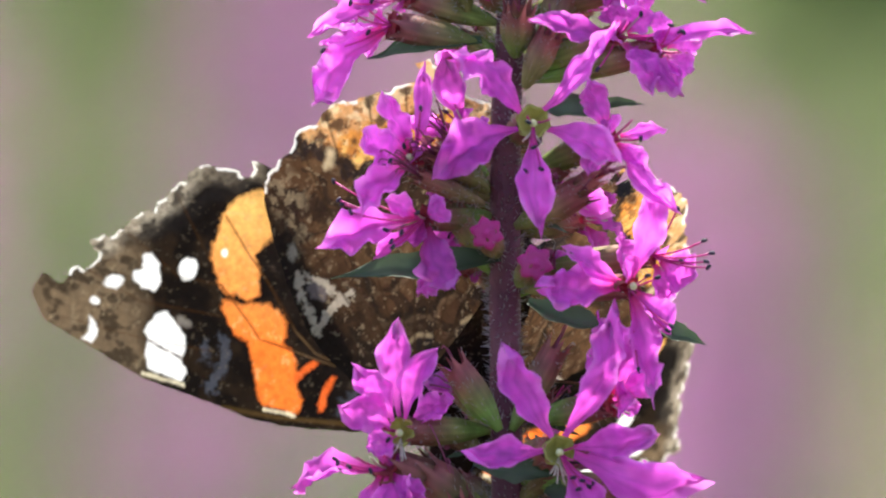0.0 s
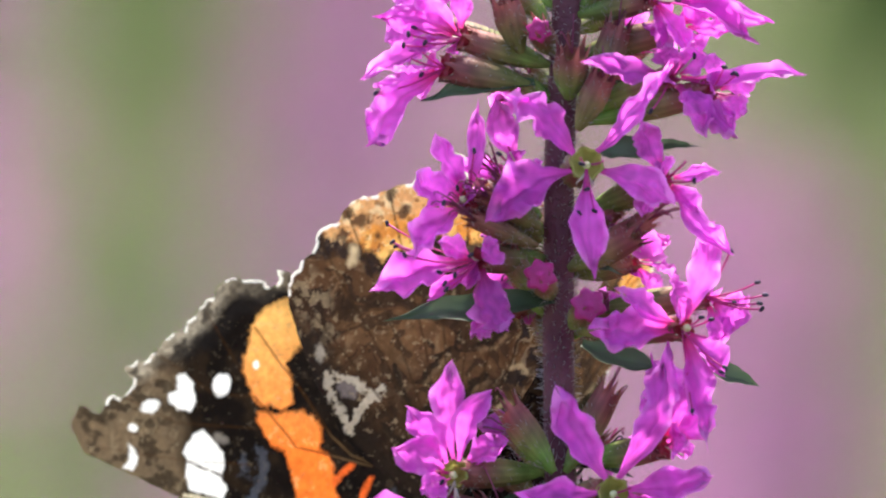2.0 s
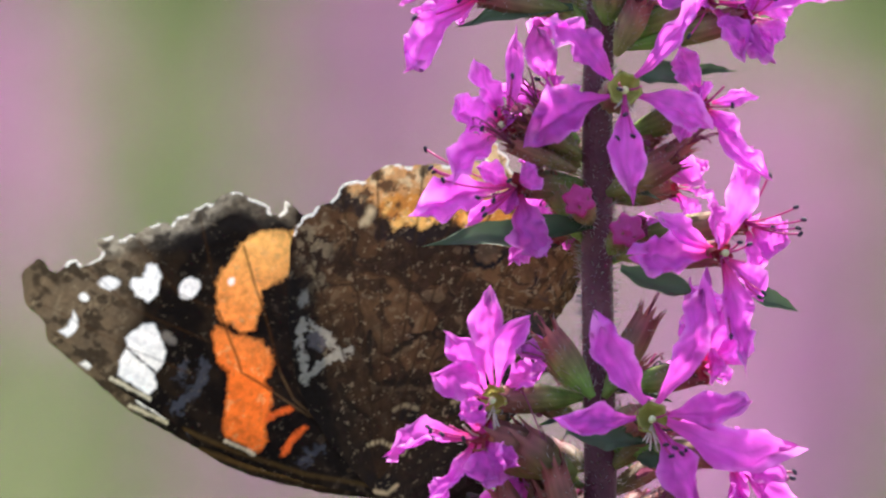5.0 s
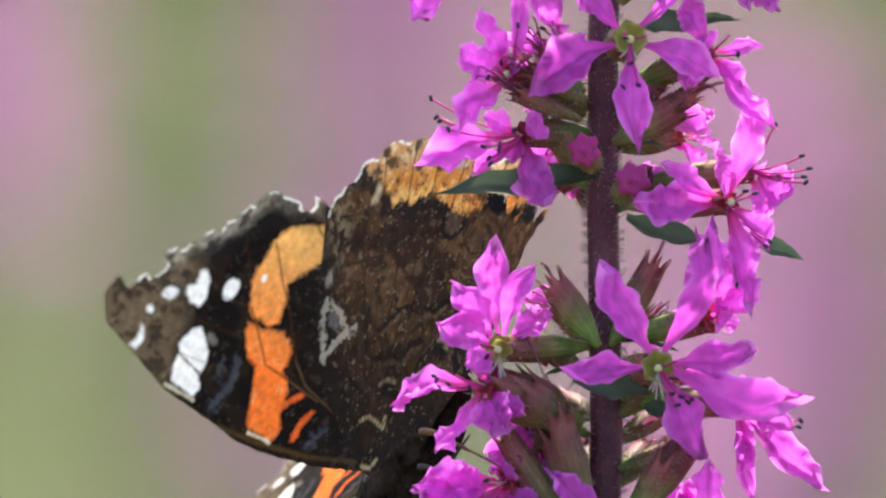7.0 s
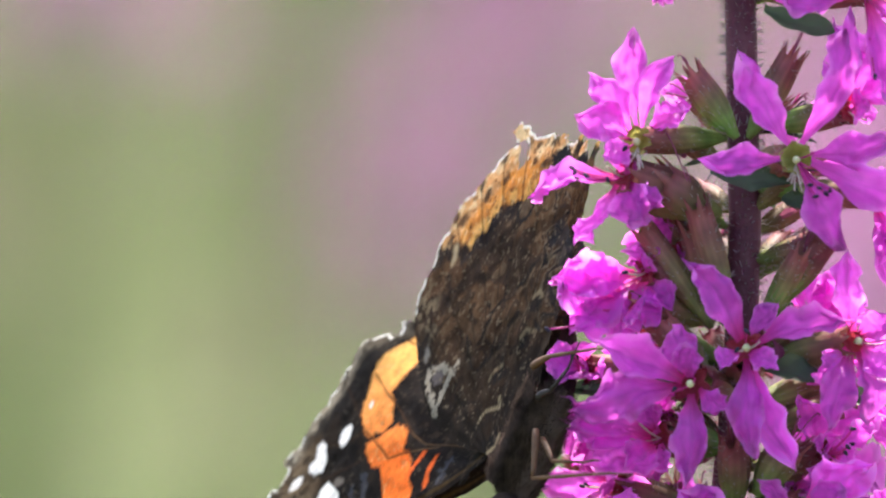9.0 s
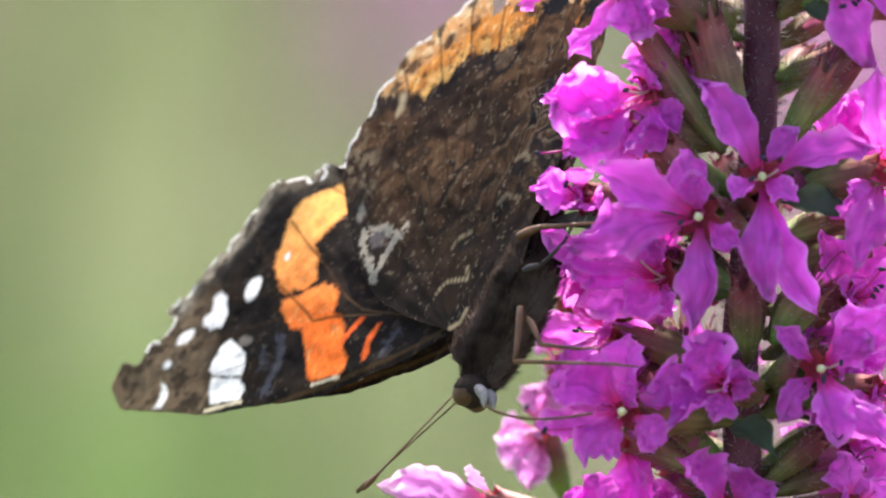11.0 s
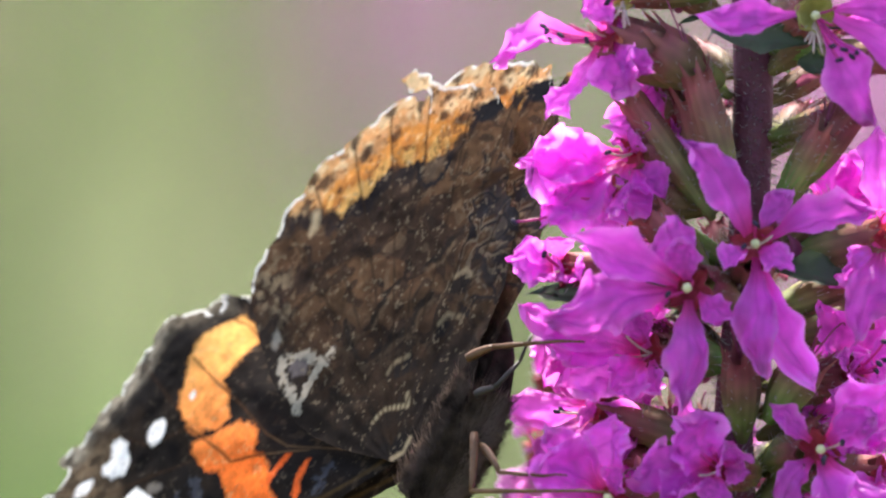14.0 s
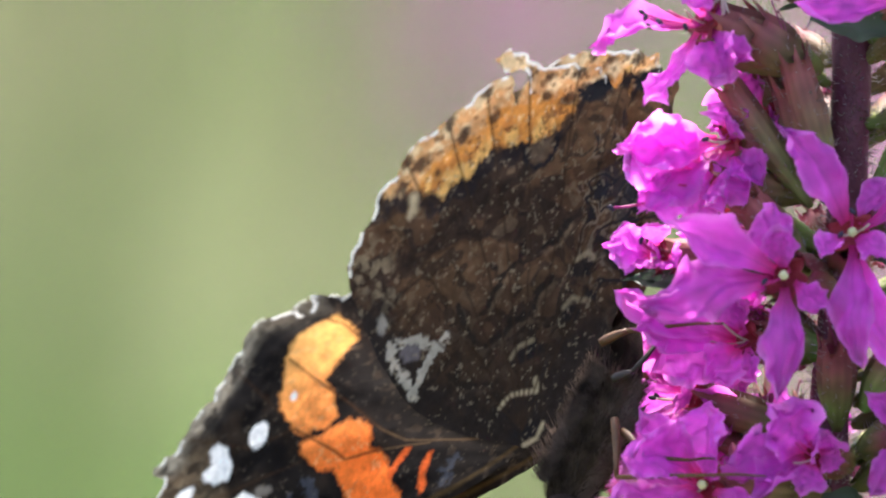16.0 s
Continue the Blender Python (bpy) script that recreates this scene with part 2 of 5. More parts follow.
def flower(c, d, petals, foot=None, throat=THROAT, stamens=(), style=True, r=1.15, facing=None, label="", extra=None, petal=None):
    """One flower: its tube as the part, with petals, throat, stamens and style on it.
    c: plan place of the throat; d: depth; petals: (tip x, tip y, width, lift of the tip in mm)."""
    open_face = throat is THROAT
    extra = (0 if open_face else 1 if style else 2) if extra is None else extra
    mouth = P(c[0], c[1], d)
    start = P(*foot) if foot else P(1035 + (c[0] - 1035) * 0.12, c[1] + 62, d * 0.1)
    face = (mouth - start).normalized()
    tube = calyx_mesh("flower", start, mouth - face * 0.0006, r * 0.0007, r * 0.00105, plant, 0.6)
    tagged(tube, label or "magenta loosestrife flower with crinkled petals")
    turn = facing or (TOWARD * 0.75 + face * 0.45 + Vector((0, 0, 0.25)))
    for x, y, w, *lift in petals:
        tip = P(x, y, d + (lift[0] if lift else 1.0))
        base = mouth + (tip - mouth).normalized() * (r * 0.001 if open_face else 0.0009)
        tilt = turn + Vector((rnd.uniform(-0.5, 0.5), rnd.uniform(-0.2, 0.2), rnd.uniform(-0.4, 0.4)))
        blade("petal", base, tip, w * K * (0.94 if c[1] < 1000 else 1.03), tilt.normalized(), tube, petal or PETAL, arch=rnd.uniform(-0.02, 0.14), crumple=rnd.uniform(0.09, 0.17), fold=rnd.uniform(-0.2, 0.8), claw=0.16 if open_face else 0.22, curl=rnd.uniform(-0.3, 0.6), core=0.3 if open_face else 0.95)
    cup = []
    n = 24
    u = face.orthogonal().normalized()
    v = face.cross(u)
    mean = sum((P(x, y, d) - mouth).length for x, y, *rest in petals) / len(petals)
    for k in range(extra):
        a = rnd.uniform(0, 6.283)
        tip = mouth + ((u * math.cos(a) + v * math.sin(a)) * rnd.uniform(0.6, 0.9) + face * rnd.uniform(-0.1, 0.5)) * mean * rnd.uniform(0.5, 0.75)
        blade("petal", mouth + (tip - mouth) * 0.15, tip, rnd.uniform(36, 58) * K, (face + TOWARD * 0.4).normalized(), tube, petal or PETAL, arch=rnd.uniform(-0.1, 0.2), crumple=0.10, fold=rnd.uniform(-0.4, 0.9), claw=0.25, curl=rnd.uniform(-0.5, 0.8))
    for k in range(3):
        a = rnd.uniform(0, 6.283)
        stamen_at(mouth, mouth + ((u * math.cos(a) + v * math.sin(a)) * 0.0011 + face * rnd.uniform(0.0015, 0.0030)), tube, rnd.choice((FILAMENT, FILAMENT, PALE)), rnd.random() < 0.5)
    if open_face or style:
        face = (face * 0.3 + TOWARD + Vector((0, 0, 0.15))).normalized()
        u = face.orthogonal().normalized()
        v = face.cross(u)
    for rad, deep in ((1.0, -0.3), (1.02, 0.35), (0.78, 0.0), (0.34, -1.3)):
        for k in range(n):
            a = 2 * math.pi * k / n
            cup.append(mouth + (u * math.cos(a) + v * math.sin(a)) * rad * r * (0.001 if open_face else 0.0008) * (1 + (0.1 if open_face else 0.26) * math.cos(6 * a)) + face * deep * (0.001 if open_face else 0.0006))
    faces = [(i * n + k, i * n + (k + 1) % n, (i + 1) * n + (k + 1) % n, (i + 1) * n + k) for i in range(3) for k in range(n)] + [tuple(range(3 * n, 4 * n))]
    mesh_object("throat", cup, faces, throat, tube)
    if style:
        tip = mouth + face * (0.0006 if open_face else 0.0018) + Vector((0, 0, -0.0002))
        mesh_object("pistil", *merged([tube_data([mouth, tip], [0.00014, 0.00012], 6), ball_data(tip, 0.00036)]), STIGMA, tube)
    if open_face:
        for k in range(6):
            hang = mouth + TOWARD * rnd.uniform(0.0008, 0.0016) + Vector((rnd.uniform(-0.0009, 0.0009), 0, rnd.uniform(-0.0030, -0.0016)))
            stamen_at(mouth + Vector((0, 0, -0.0006)), hang, tube, PALE, False, 0.00008)
    for x, y, lift in stamens:
        stamen_at(mouth, P(x, y, d + lift), tube)
    return tube


def calyx(a, b, r, name="seed_capsule", label="spent flower tube with pointed teeth", threads=2):
    ob = calyx_mesh(name, P(*a), P(*b), r * 0.0006, r * 0.00095, plant, 0.7)
    tagged(ob, label)
    for k in range(threads):
        o = P(*b) + (P(*b) - P(*a)) * rnd.uniform(0.2, 0.6) + Vector((rnd.uniform(-1, 1), rnd.uniform(-1, 1), rnd.uniform(-1, 1))) * 0.0012
        mesh_object("stamen", *tube_data(bend(P(*b), o + Vector((0, 0, 0.001)), o, 7), [0.00007] * 7, 5), WITHERED, ob)
    return ob


def leaf(a, b, w, arch=0.08, facing=None):
    ob = blade("leaf", P(*a), P(*b), w * K, facing or Vector((0, -0.85, 0.5)), plant, LEAF, arch=arch, crumple=0.03, claw=0.35, fat=0.4, point=0.9, fold=0.5)
    return tagged(ob, "dark green lance-shaped leaf under the flowers")


def bud(x, y, d, r):
    c = P(x, y, d)
    steps = [(-0.6, 0.7), (0.0, 1.0), (0.5, 1.05), (0.85, 0.8), (0.7, 0.5), (0.95, 0.2), (1.1, 0.05)]
    ob = mesh_object("bud", *tube_data([c + TOWARD * s * r * K for s, q in steps], [q * r * K for s, q in steps], 24, True, 0.16, 6), FILAMENT, plant)
    tagged(ob, "small unopened crimson flower bud")
    calyx_mesh("calyx", P(x + (1035 - x) * 0.6, y + 40, d * 0.4), c, 0.0006, 0.0011, ob)


# stem
stem_path = [P(1040, -900), P(1034, -400), P(1040, 0), P(1030, 300), P(1034, 620), P(1046, 1000), P(1040, 1250), P(1020, 1500), P(1034, 1760), P(1030, 2600), P(1000, 6000), P(900, 19900, -110)]
mesh_object("stem", *tube_data(stem_path, [0.0006, 0.0011, 0.0014, 0.00145, 0.0015, 0.00155, 0.0016, 0.0016, 0.0016, 0.0018, 0.0022, 0.003], 16, True, 0.07, 4), STEM, plant)

# fine pale hairs on the stem
pieces = []
for i in range(2600):
    y = rnd.uniform(-50, 1830)
    t = rnd.uniform(0, 6.283)
    seg = [(p.z, p.x) for p in stem_path]
    z = (700 - y) * K
    x = float(np.interp(-z, [-q[0] for q in seg], [q[1] for q in seg]))
    out = Vector((math.cos(t), math.sin(t), 0))
    root = Vector((x, 0, z)) + out * 0.00145
    pieces.append(tube_data([root, root + out * rnd.uniform(0.0003, 0.0008) + Vector((0, 0, rnd.uniform(-0.0002, 0.0004)))], [0.00005, 0.00002], 3, False))
tagged(mesh_object("stem_hair", *merged(pieces), HAIR, plant), "fine pale hairs", kind="stuff")

# top whorl
flower((855, 85), 2, [(690, 155, 48, -1), (712, 50, 55, 1), (770, 10, 45, 2), (845, -10, 42, 1), (765, 110, 45, 2)], (1010, 130, 1), THROAT_RED, [(760, 80, 2), (752, 100, 3), (770, 68, 1), (790, 95, 3)], False)
flower((825, 138), 4, [(700, 272, 78, 2), (702, 178, 42, 0), (740, 150, 40, 3)], (975, 165, 2), THROAT_RED, [(705, 185, 2)], False, 1.3)
flower((1190, 8), 3, [(1395, 48, 42, 1), (1362, 82, 62, 2), (1252, 105, 45, 3), (1345, -8, 45, 0)], (1060, 40, 1), THROAT_RED, (), False)
flower((1225, 150), 5, [(1455, 148, 42, 2), (1340, 258, 55, 4), (1285, 250, 58, 5), (1085, 125, 55, 4), (1218, 92, 58, 1), (1180, 55, 46, -2), (1285, 110, 55, 1)], (1070, 210, 1), THROAT_RED, [(1335, 140, 2), (1190, 210, 3)], False)
flower((1078, 305), 9, [(938, 203, 84, 2), (1218, 140, 62, 3), (912, 402, 84, 2), (1092, 492, 66, 2), (1222, 372, 72, 0)], (1045, 330, 1), THROAT, [(1066, 392, 2), (1094, 388, 2), (1080, 350, 2)], True, 1.45)
flower((1215, 330), 6, [(1172, 232, 56, 2), (1308, 312, 36, 1), (1328, 445, 52, 2), (1180, 390, 48, 1), (1275, 385, 46, 2)], (1075, 390, 1), THROAT_RED, (), False)
flower((868, 375), 6, [(884, 215, 34, 1), (775, 335, 78, 3), (812, 262, 46, 1), (845, 318, 40, 0), (785, 475, 66, 4)], (1000, 440, 1), THROAT_RED, [(880, 285, 4), (828, 378, 4)], True)
flower((965, 318), 2, [(918, 203, 60, 0), (852, 310, 48, 1), (940, 285, 44, 1)], (1010, 360, 0), THROAT_RED, [(878, 285, 2)], False)
flower((890, 478), 7, [(712, 522, 82, 2), (938, 605, 74, 3), (820, 450, 46, 1), (806, 545, 34, 0)], (1005, 470, 1), THROAT_RED, [(822, 500, 3), (832, 520, 3), (835, 530, 4), (850, 505, 4), (760, 470, 2), (728, 415, -2), (738, 448, -2), (745, 455, -2)], False)
flower((1295, 172), 6, [(1332, 252, 46, 2), (1372, 152, 50, 1), (1302, 108, 44, 0), (1354, 214, 54, 2), (1250, 200, 44, 2)], (1080, 230, 1), THROAT_RED, [(1318, 130, 3), (1340, 142, 3)], False)
flower((1235, 60), 2, [(1180, -10, 56, 0), (1290, 20, 60, 1), (1275, 110, 52, 2), (1330, 60, 40, 1)], (1060, 110, 0), THROAT_RED, (), False)
flower((800, 60), 0, [(720, 90, 60, 0), (745, -20, 60, 0), (830, -30, 50, -1), (760, 130, 50, 1)], (1000, 120, 0), THROAT_RED, (), False)
# middle whorl
flower((1252, 592), 6, [(1098, 608, 80, 3), (1140, 528, 44, 2), (1298, 788, 66, 3), (1325, 675, 54, 2), (1302, 418, 60, 1), (1235, 500, 50, -1)], (1070, 600, 1), THROAT_RED, [(1328, 660, 3), (1322, 668, 3), (1272, 738, 4)], True)
flower((1292, 535), 3, [(1368, 570, 88, 0), (1288, 420, 52, -1), (1320, 620, 56, 0)], (1100, 560, 0), THROAT_RED, [(1392, 555, 3), (1384, 508, 2), (1336, 452, 1), (1398, 530, 2), (1388, 545, 3)], False)
flower((1165, 470), -3, [(1225, 430, 60, -1), (1240, 500, 56, -2), (1195, 540, 50, -1)], (1060, 500, -1), THROAT_RED, (), False)
flower((955, 560), -3, [(880, 608, 62, -1), (990, 580, 50, 0), (930, 500, 56, -2)], (1020, 520, -1), THROAT_RED, (), False)
flower((1134, 884), 10, [(1040, 712, 82, 2), (975, 890, 66, 2), (1218, 650, 76, 1), (1384, 925, 92, 2), (1216, 1040, 72, 3), (1300, 850, 64, 1)], (1046, 905, 1), THROAT, [(1188, 945, 3), (1176, 935, 3), (1196, 938, 3), (1170, 950, 3), (1160, 930, 3)], True, 1.4)
flower((1225, 800), 5, [(1205, 640, 76, 1), (1262, 790, 66, 2), (1265, 660, 70, 0), (1190, 720, 66, 2), (1300, 720, 60, 1)], (1080, 830, 1), THROAT_RED, (), False)
flower((1275, 950), 5, [(1434, 1088, 60, 2), (1285, 1065, 56, 2), (1306, 1110, 40, 1), (1330, 1010, 50, 2), (1370, 985, 44, 3)], (1070, 940, 1), THROAT_RED, [(1388, 975, 2), (1384, 986, 3), (1352, 952, 1), (1270, 955, 3), (1295, 958, 3)], False)
flower((855, 855), 7, [(848, 666, 60, 1), (912, 712, 54, 2), (770, 745, 50, 2), (752, 815, 76, 3), (800, 890, 66, 3), (940, 800, 64, -2)], (1010, 850, 1), THROAT, (), True, 1.2)
flower((830, 920), 7, [(676, 958, 68, 2), (752, 1030, 56, 3), (866, 1002, 80, 3), (898, 968, 46, 3), (835, 870, 60, 1)], (1000, 985, 2), THROAT_RED, [(740, 905, 3), (745, 912, 3), (750, 925, 3), (765, 918, 3)], False, 2.0)
flower((870, 1090), 5, [(715, 1108, 78, 2), (760, 1185, 66, 3), (855, 1185, 84, 3), (868, 1035, 66, 0), (920, 1150, 60, 2)], (1000, 1090, 1), THROAT_RED, (), False, 1.5)
flower((925, 1060), 3, [(870, 1000, 60, 0), (840, 1075, 54, 1), (985, 1055, 40, 2)], (1020, 1080, 0), THROAT_RED, (), False, 1.4)
# lower whorls
flower((1050, 1220), 10, [(947, 1072, 76, 2), (1225, 1171, 54, 1), (1067, 1400, 61, 3), (1139, 1421, 64, 2), (1008, 1257, 41, 3), (1100, 1143, 41, -2)], (1040, 1269, 1), THROAT_RED, (), True, 1.9)
flower((955, 1283), 11, [(755, 1335, 79, 2), (947, 1448, 63, 3), (1019, 1323, 46, 2), (789, 1215, 69, 3), (922, 1187, 69, 1)], (1020, 1311, 1), THROAT_RED, (), True, 1.9)
flower((1241, 1207), 6, [(1230, 1051, 58, 1), (1193, 1354, 63, 3), (1267, 1341, 66, 2), (1302, 1165, 58, 1), (1176, 1273, 53, 2), (1315, 1254, 58, 2)], (1077, 1252, 1), THROAT_RED, [(1330, 1190, 2)], True, 1.5)
flower((902, 1381), 5, [(734, 1366, 73, 2), (718, 1313, 69, 1), (776, 1428, 79, 1), (842, 1438, 66, 2), (865, 1328, 58, 0)], (1022, 1394, 0), THROAT_RED, (), False, 1.5)
flower((837, 1147), 6, [(712, 1103, 76, 2), (744, 1185, 74, 2), (770, 1058, 58, 0), (863, 1171, 58, 3), (818, 1213, 49, 2)], (994, 1171, 1), THROAT_RED, [(700, 1190, 2)], False, 1.4)
flower((773, 1260), 5, [(694, 1241, 66, 2), (724, 1282, 58, 2), (752, 1214, 58, 1), (798, 1275, 49, 2)], (978, 1262, 0), THROAT_RED, (), False, 1.3)
flower((1145, 1516), 10, [(1080, 1451, 43, 2), (1272, 1426, 91, 2), (1223, 1467, 66, 3), (1169, 1635, 69, 3), (1263, 1622, 59, 2), (1090, 1592, 49, 2)], (1073, 1541, 1), THROAT_RED, (), True, 1.7)
flower((1004, 1545), 10, [(879, 1559, 82, 2), (941, 1473, 91, 2), (923, 1603, 58, 4), (1011, 1507, 58, 3), (984, 1593, 53, 3)], (1057, 1557, 1), THROAT_RED, (), False, 1.4)
flower((846, 1589), 9, [(719, 1545, 79, 2), (753, 1488, 76, 1), (851, 1474, 66, 0), (780, 1662, 71, 3), (899, 1636, 63, 3), (714, 1607, 58, 1)], (1025, 1599, 1), THROAT_RED, [(720, 1620, 2)], True, 1.5)
flower((1238, 1553), 5, [(1272, 1574, 33, 2), (1301, 1469, 49, 1), (1296, 1633, 66, 2), (1205, 1601, 54, 3)], (1082, 1558, 0), THROAT_RED, (), False, 1.4)
flower((1195, 1406), 3, [(1219, 1381, 41, 1), (1174, 1381, 36, 2), (1244, 1421, 54, 1), (1179, 1455, 41, 1), (1276, 1355, 49, 0)], (1072, 1426, 0), THROAT_RED, [(1240, 1360, 3), (1232, 1392, 3)], False, 1.2)
# crowded flowers behind and beside these, all round the stem
crowd = random.Random(21)
for y, n, back in ((1170, 3, -3), (1300, 4, -4), (1420, 4, -3), (1530, 4, -4), (1650, 5, -3), (1780, 5, -3)):
    for k in range(n):
        side = -1 if k % 2 else 1
        cx, cy, d = 1036 + side * crowd.uniform(90, 235), y + crowd.uniform(-50, 50), back + crowd.uniform(-4, 2)
        tips = []
        for q in range(crowd.randint(4, 6)):
            a = crowd.uniform(0, 6.283)
            reach = crowd.uniform(75, 125)
            tips.append((cx + reach * math.cos(a) + 20 * side, cy + reach * math.sin(a), crowd.uniform(56, 84), crowd.uniform(-1, 2)))
        flower((cx, cy), d, tips, (1036 + side * 20, cy + 60, d * 0.3), THROAT_RED, (), False, 1.3)
flower((640, 1745), -12, [(474, 1722, 70, 1), (515, 1785, 60, 2), (600, 1690, 50, 1), (560, 1815, 62, 1)], (820, 1800, -6), THROAT_RED, (), False, petal=FADED)
flower((1010, 1745), 8, [(930, 1665, 70, 1), (860, 1760, 84, 2), (955, 1820, 80, 3), (1080, 1695, 92, 2), (1100, 1800, 80, 2)], (1035, 1780, 1), THROAT_RED, (), True, 1.6)
flower((830, 1770), 5, [(745, 1735, 90, 2), (790, 1690, 70, 1), (760, 1810, 80, 2)], (1000, 1790, 1), THROAT_RED, (), False)
flower((1200, 1730), 6, [(1300, 1690, 84, 2), (1280, 1790, 80, 2), (1180, 1650, 70, 1), (1160, 1810, 76, 2)], (1040, 1760, 1), THROAT_RED, (), True)

bud(1000, 503, 7, 26)
bud(1086, 554, 7, 28)
bud(990, 70, 5, 20)
leaf((1025, 545, 3), (766, 583, 5), 62, 0.10)
leaf((985, 162, 2), (790, 198, 4), 44)
leaf((1100, 285, 5), (1190, 285, 6), 46, 0.05, Vector((0, -1, 0.3)))
leaf((1180, 275, 1), (1268, 270, 1), 22)
leaf((1075, 622, 4), (1215, 668, 5), 46)
leaf((1290, 650, 2), (1384, 690, 2), 38)
leaf((985, 905, 7), (1120, 930, 8), 60, 0.05, Vector((0, -1, 0.4)))
leaf((920, 1281, 4), (735, 1298, 4), 52)
leaf((1085, 1256, 5), (1190, 1276, 6), 50)
leaf((1230, 1306, 5), (1305, 1318, 5), 48)
leaf((1110, 955, 6), (1150, 970, 6), 40)
leaf((1010, 1610, 5), (1075, 1655, 8), 60)
calyx((1050, 490, 3), (1165, 425, 5), 1.5)
calyx((1000, 420, 5), (905, 365, 8), 1.0, threads=10)
calyx((995, 450, 5), (880, 405, 8), 0.9, threads=10)
calyx((1000, 400, 3), (925, 330, 4), 0.9, threads=9)
calyx((1065, 470, 3), (1190, 400, 4), 1.0, threads=9)
calyx((1030, 850, 4), (950, 740, 4), 1.4)
calyx((1050, 850, 2), (1125, 705, 2), 1.3)
calyx((1080, 1160, 4), (1182, 1030, 5), 1.6)
calyx((1015, 1180, 4), (955, 1010, 4), 1.6)
calyx((1000, 430, 3), (930, 360, 5), 1.2)
calyx((1025, 1171, 6), (962, 972, 7), 1.3)
calyx((990, 1185, 4), (868, 1012, 5), 1.2, threads=5)
calyx((1010, 1120, 2), (905, 985, 2), 1.2, threads=5)
calyx((1078, 1185, 3), (1150, 1050, 6), 1.2, threads=4)
calyx((1000, 545, 3), (935, 455, 4), 1.2, threads=4)
calyx((1062, 245, 5), (1105, 150, 6), 1.3, threads=4)
calyx((985, 990, 5), (900, 930, 6), 2.0)
calyx((1045, 190, 4), (1050, 110, 6), 1.6)
calyx((1090, 190, 3), (1130, 60, 3), 1.4)
calyx((960, 110, 3), (930, 20, 4), 1.4)
calyx((1034, 1510, 3), (1030, 1385, 6), 1.5)
calyx((1070, 1480, 4), (1130, 1390, 5), 1.7)
calyx((985, 1270, 5), (900, 1180, 5), 1.5)

# a dried flower with long pale threads
dried = calyx((975, 1575, -5), (932, 1490, -7), 1.6, label="dried flower tube with long pale threads", threads=1)
for k in range(12):
    o = P(rnd.uniform(880, 960), rnd.uniform(1395, 1460), rnd.uniform(-10, -5))
    mesh_object("stamen", *tube_data(bend(P(935, 1500, -7), P(rnd.uniform(900, 950), 1470, -7), o, 7), [0.00012] * 6 + [0.00006], 6), PALE, dried)

# behind the spike a second, paler one leans in
for c, tips in (((712, 1640), ((652, 1700, 64, 1), (676, 1575, 60, 0), (640, 1650, 56, 1), (730, 1570, 50, 0), (690, 1730, 60, 1))), ((728, 1530), ((718, 1450, 44, 0), (745, 1470, 40, 1), (700, 1490, 46, 1), (735, 1590, 50, 1))),
                ((742, 1430), ((728, 1370, 34, 0), (752, 1380, 34, 1), (722, 1410, 30, 1)))):
    flower(c, -30, tips, (c[0] + 40, c[1] + 120, -32), THROAT_RED, (), False, 1.0, extra=1, petal=FADED, label="pale faded flower of a neighbouring spike")


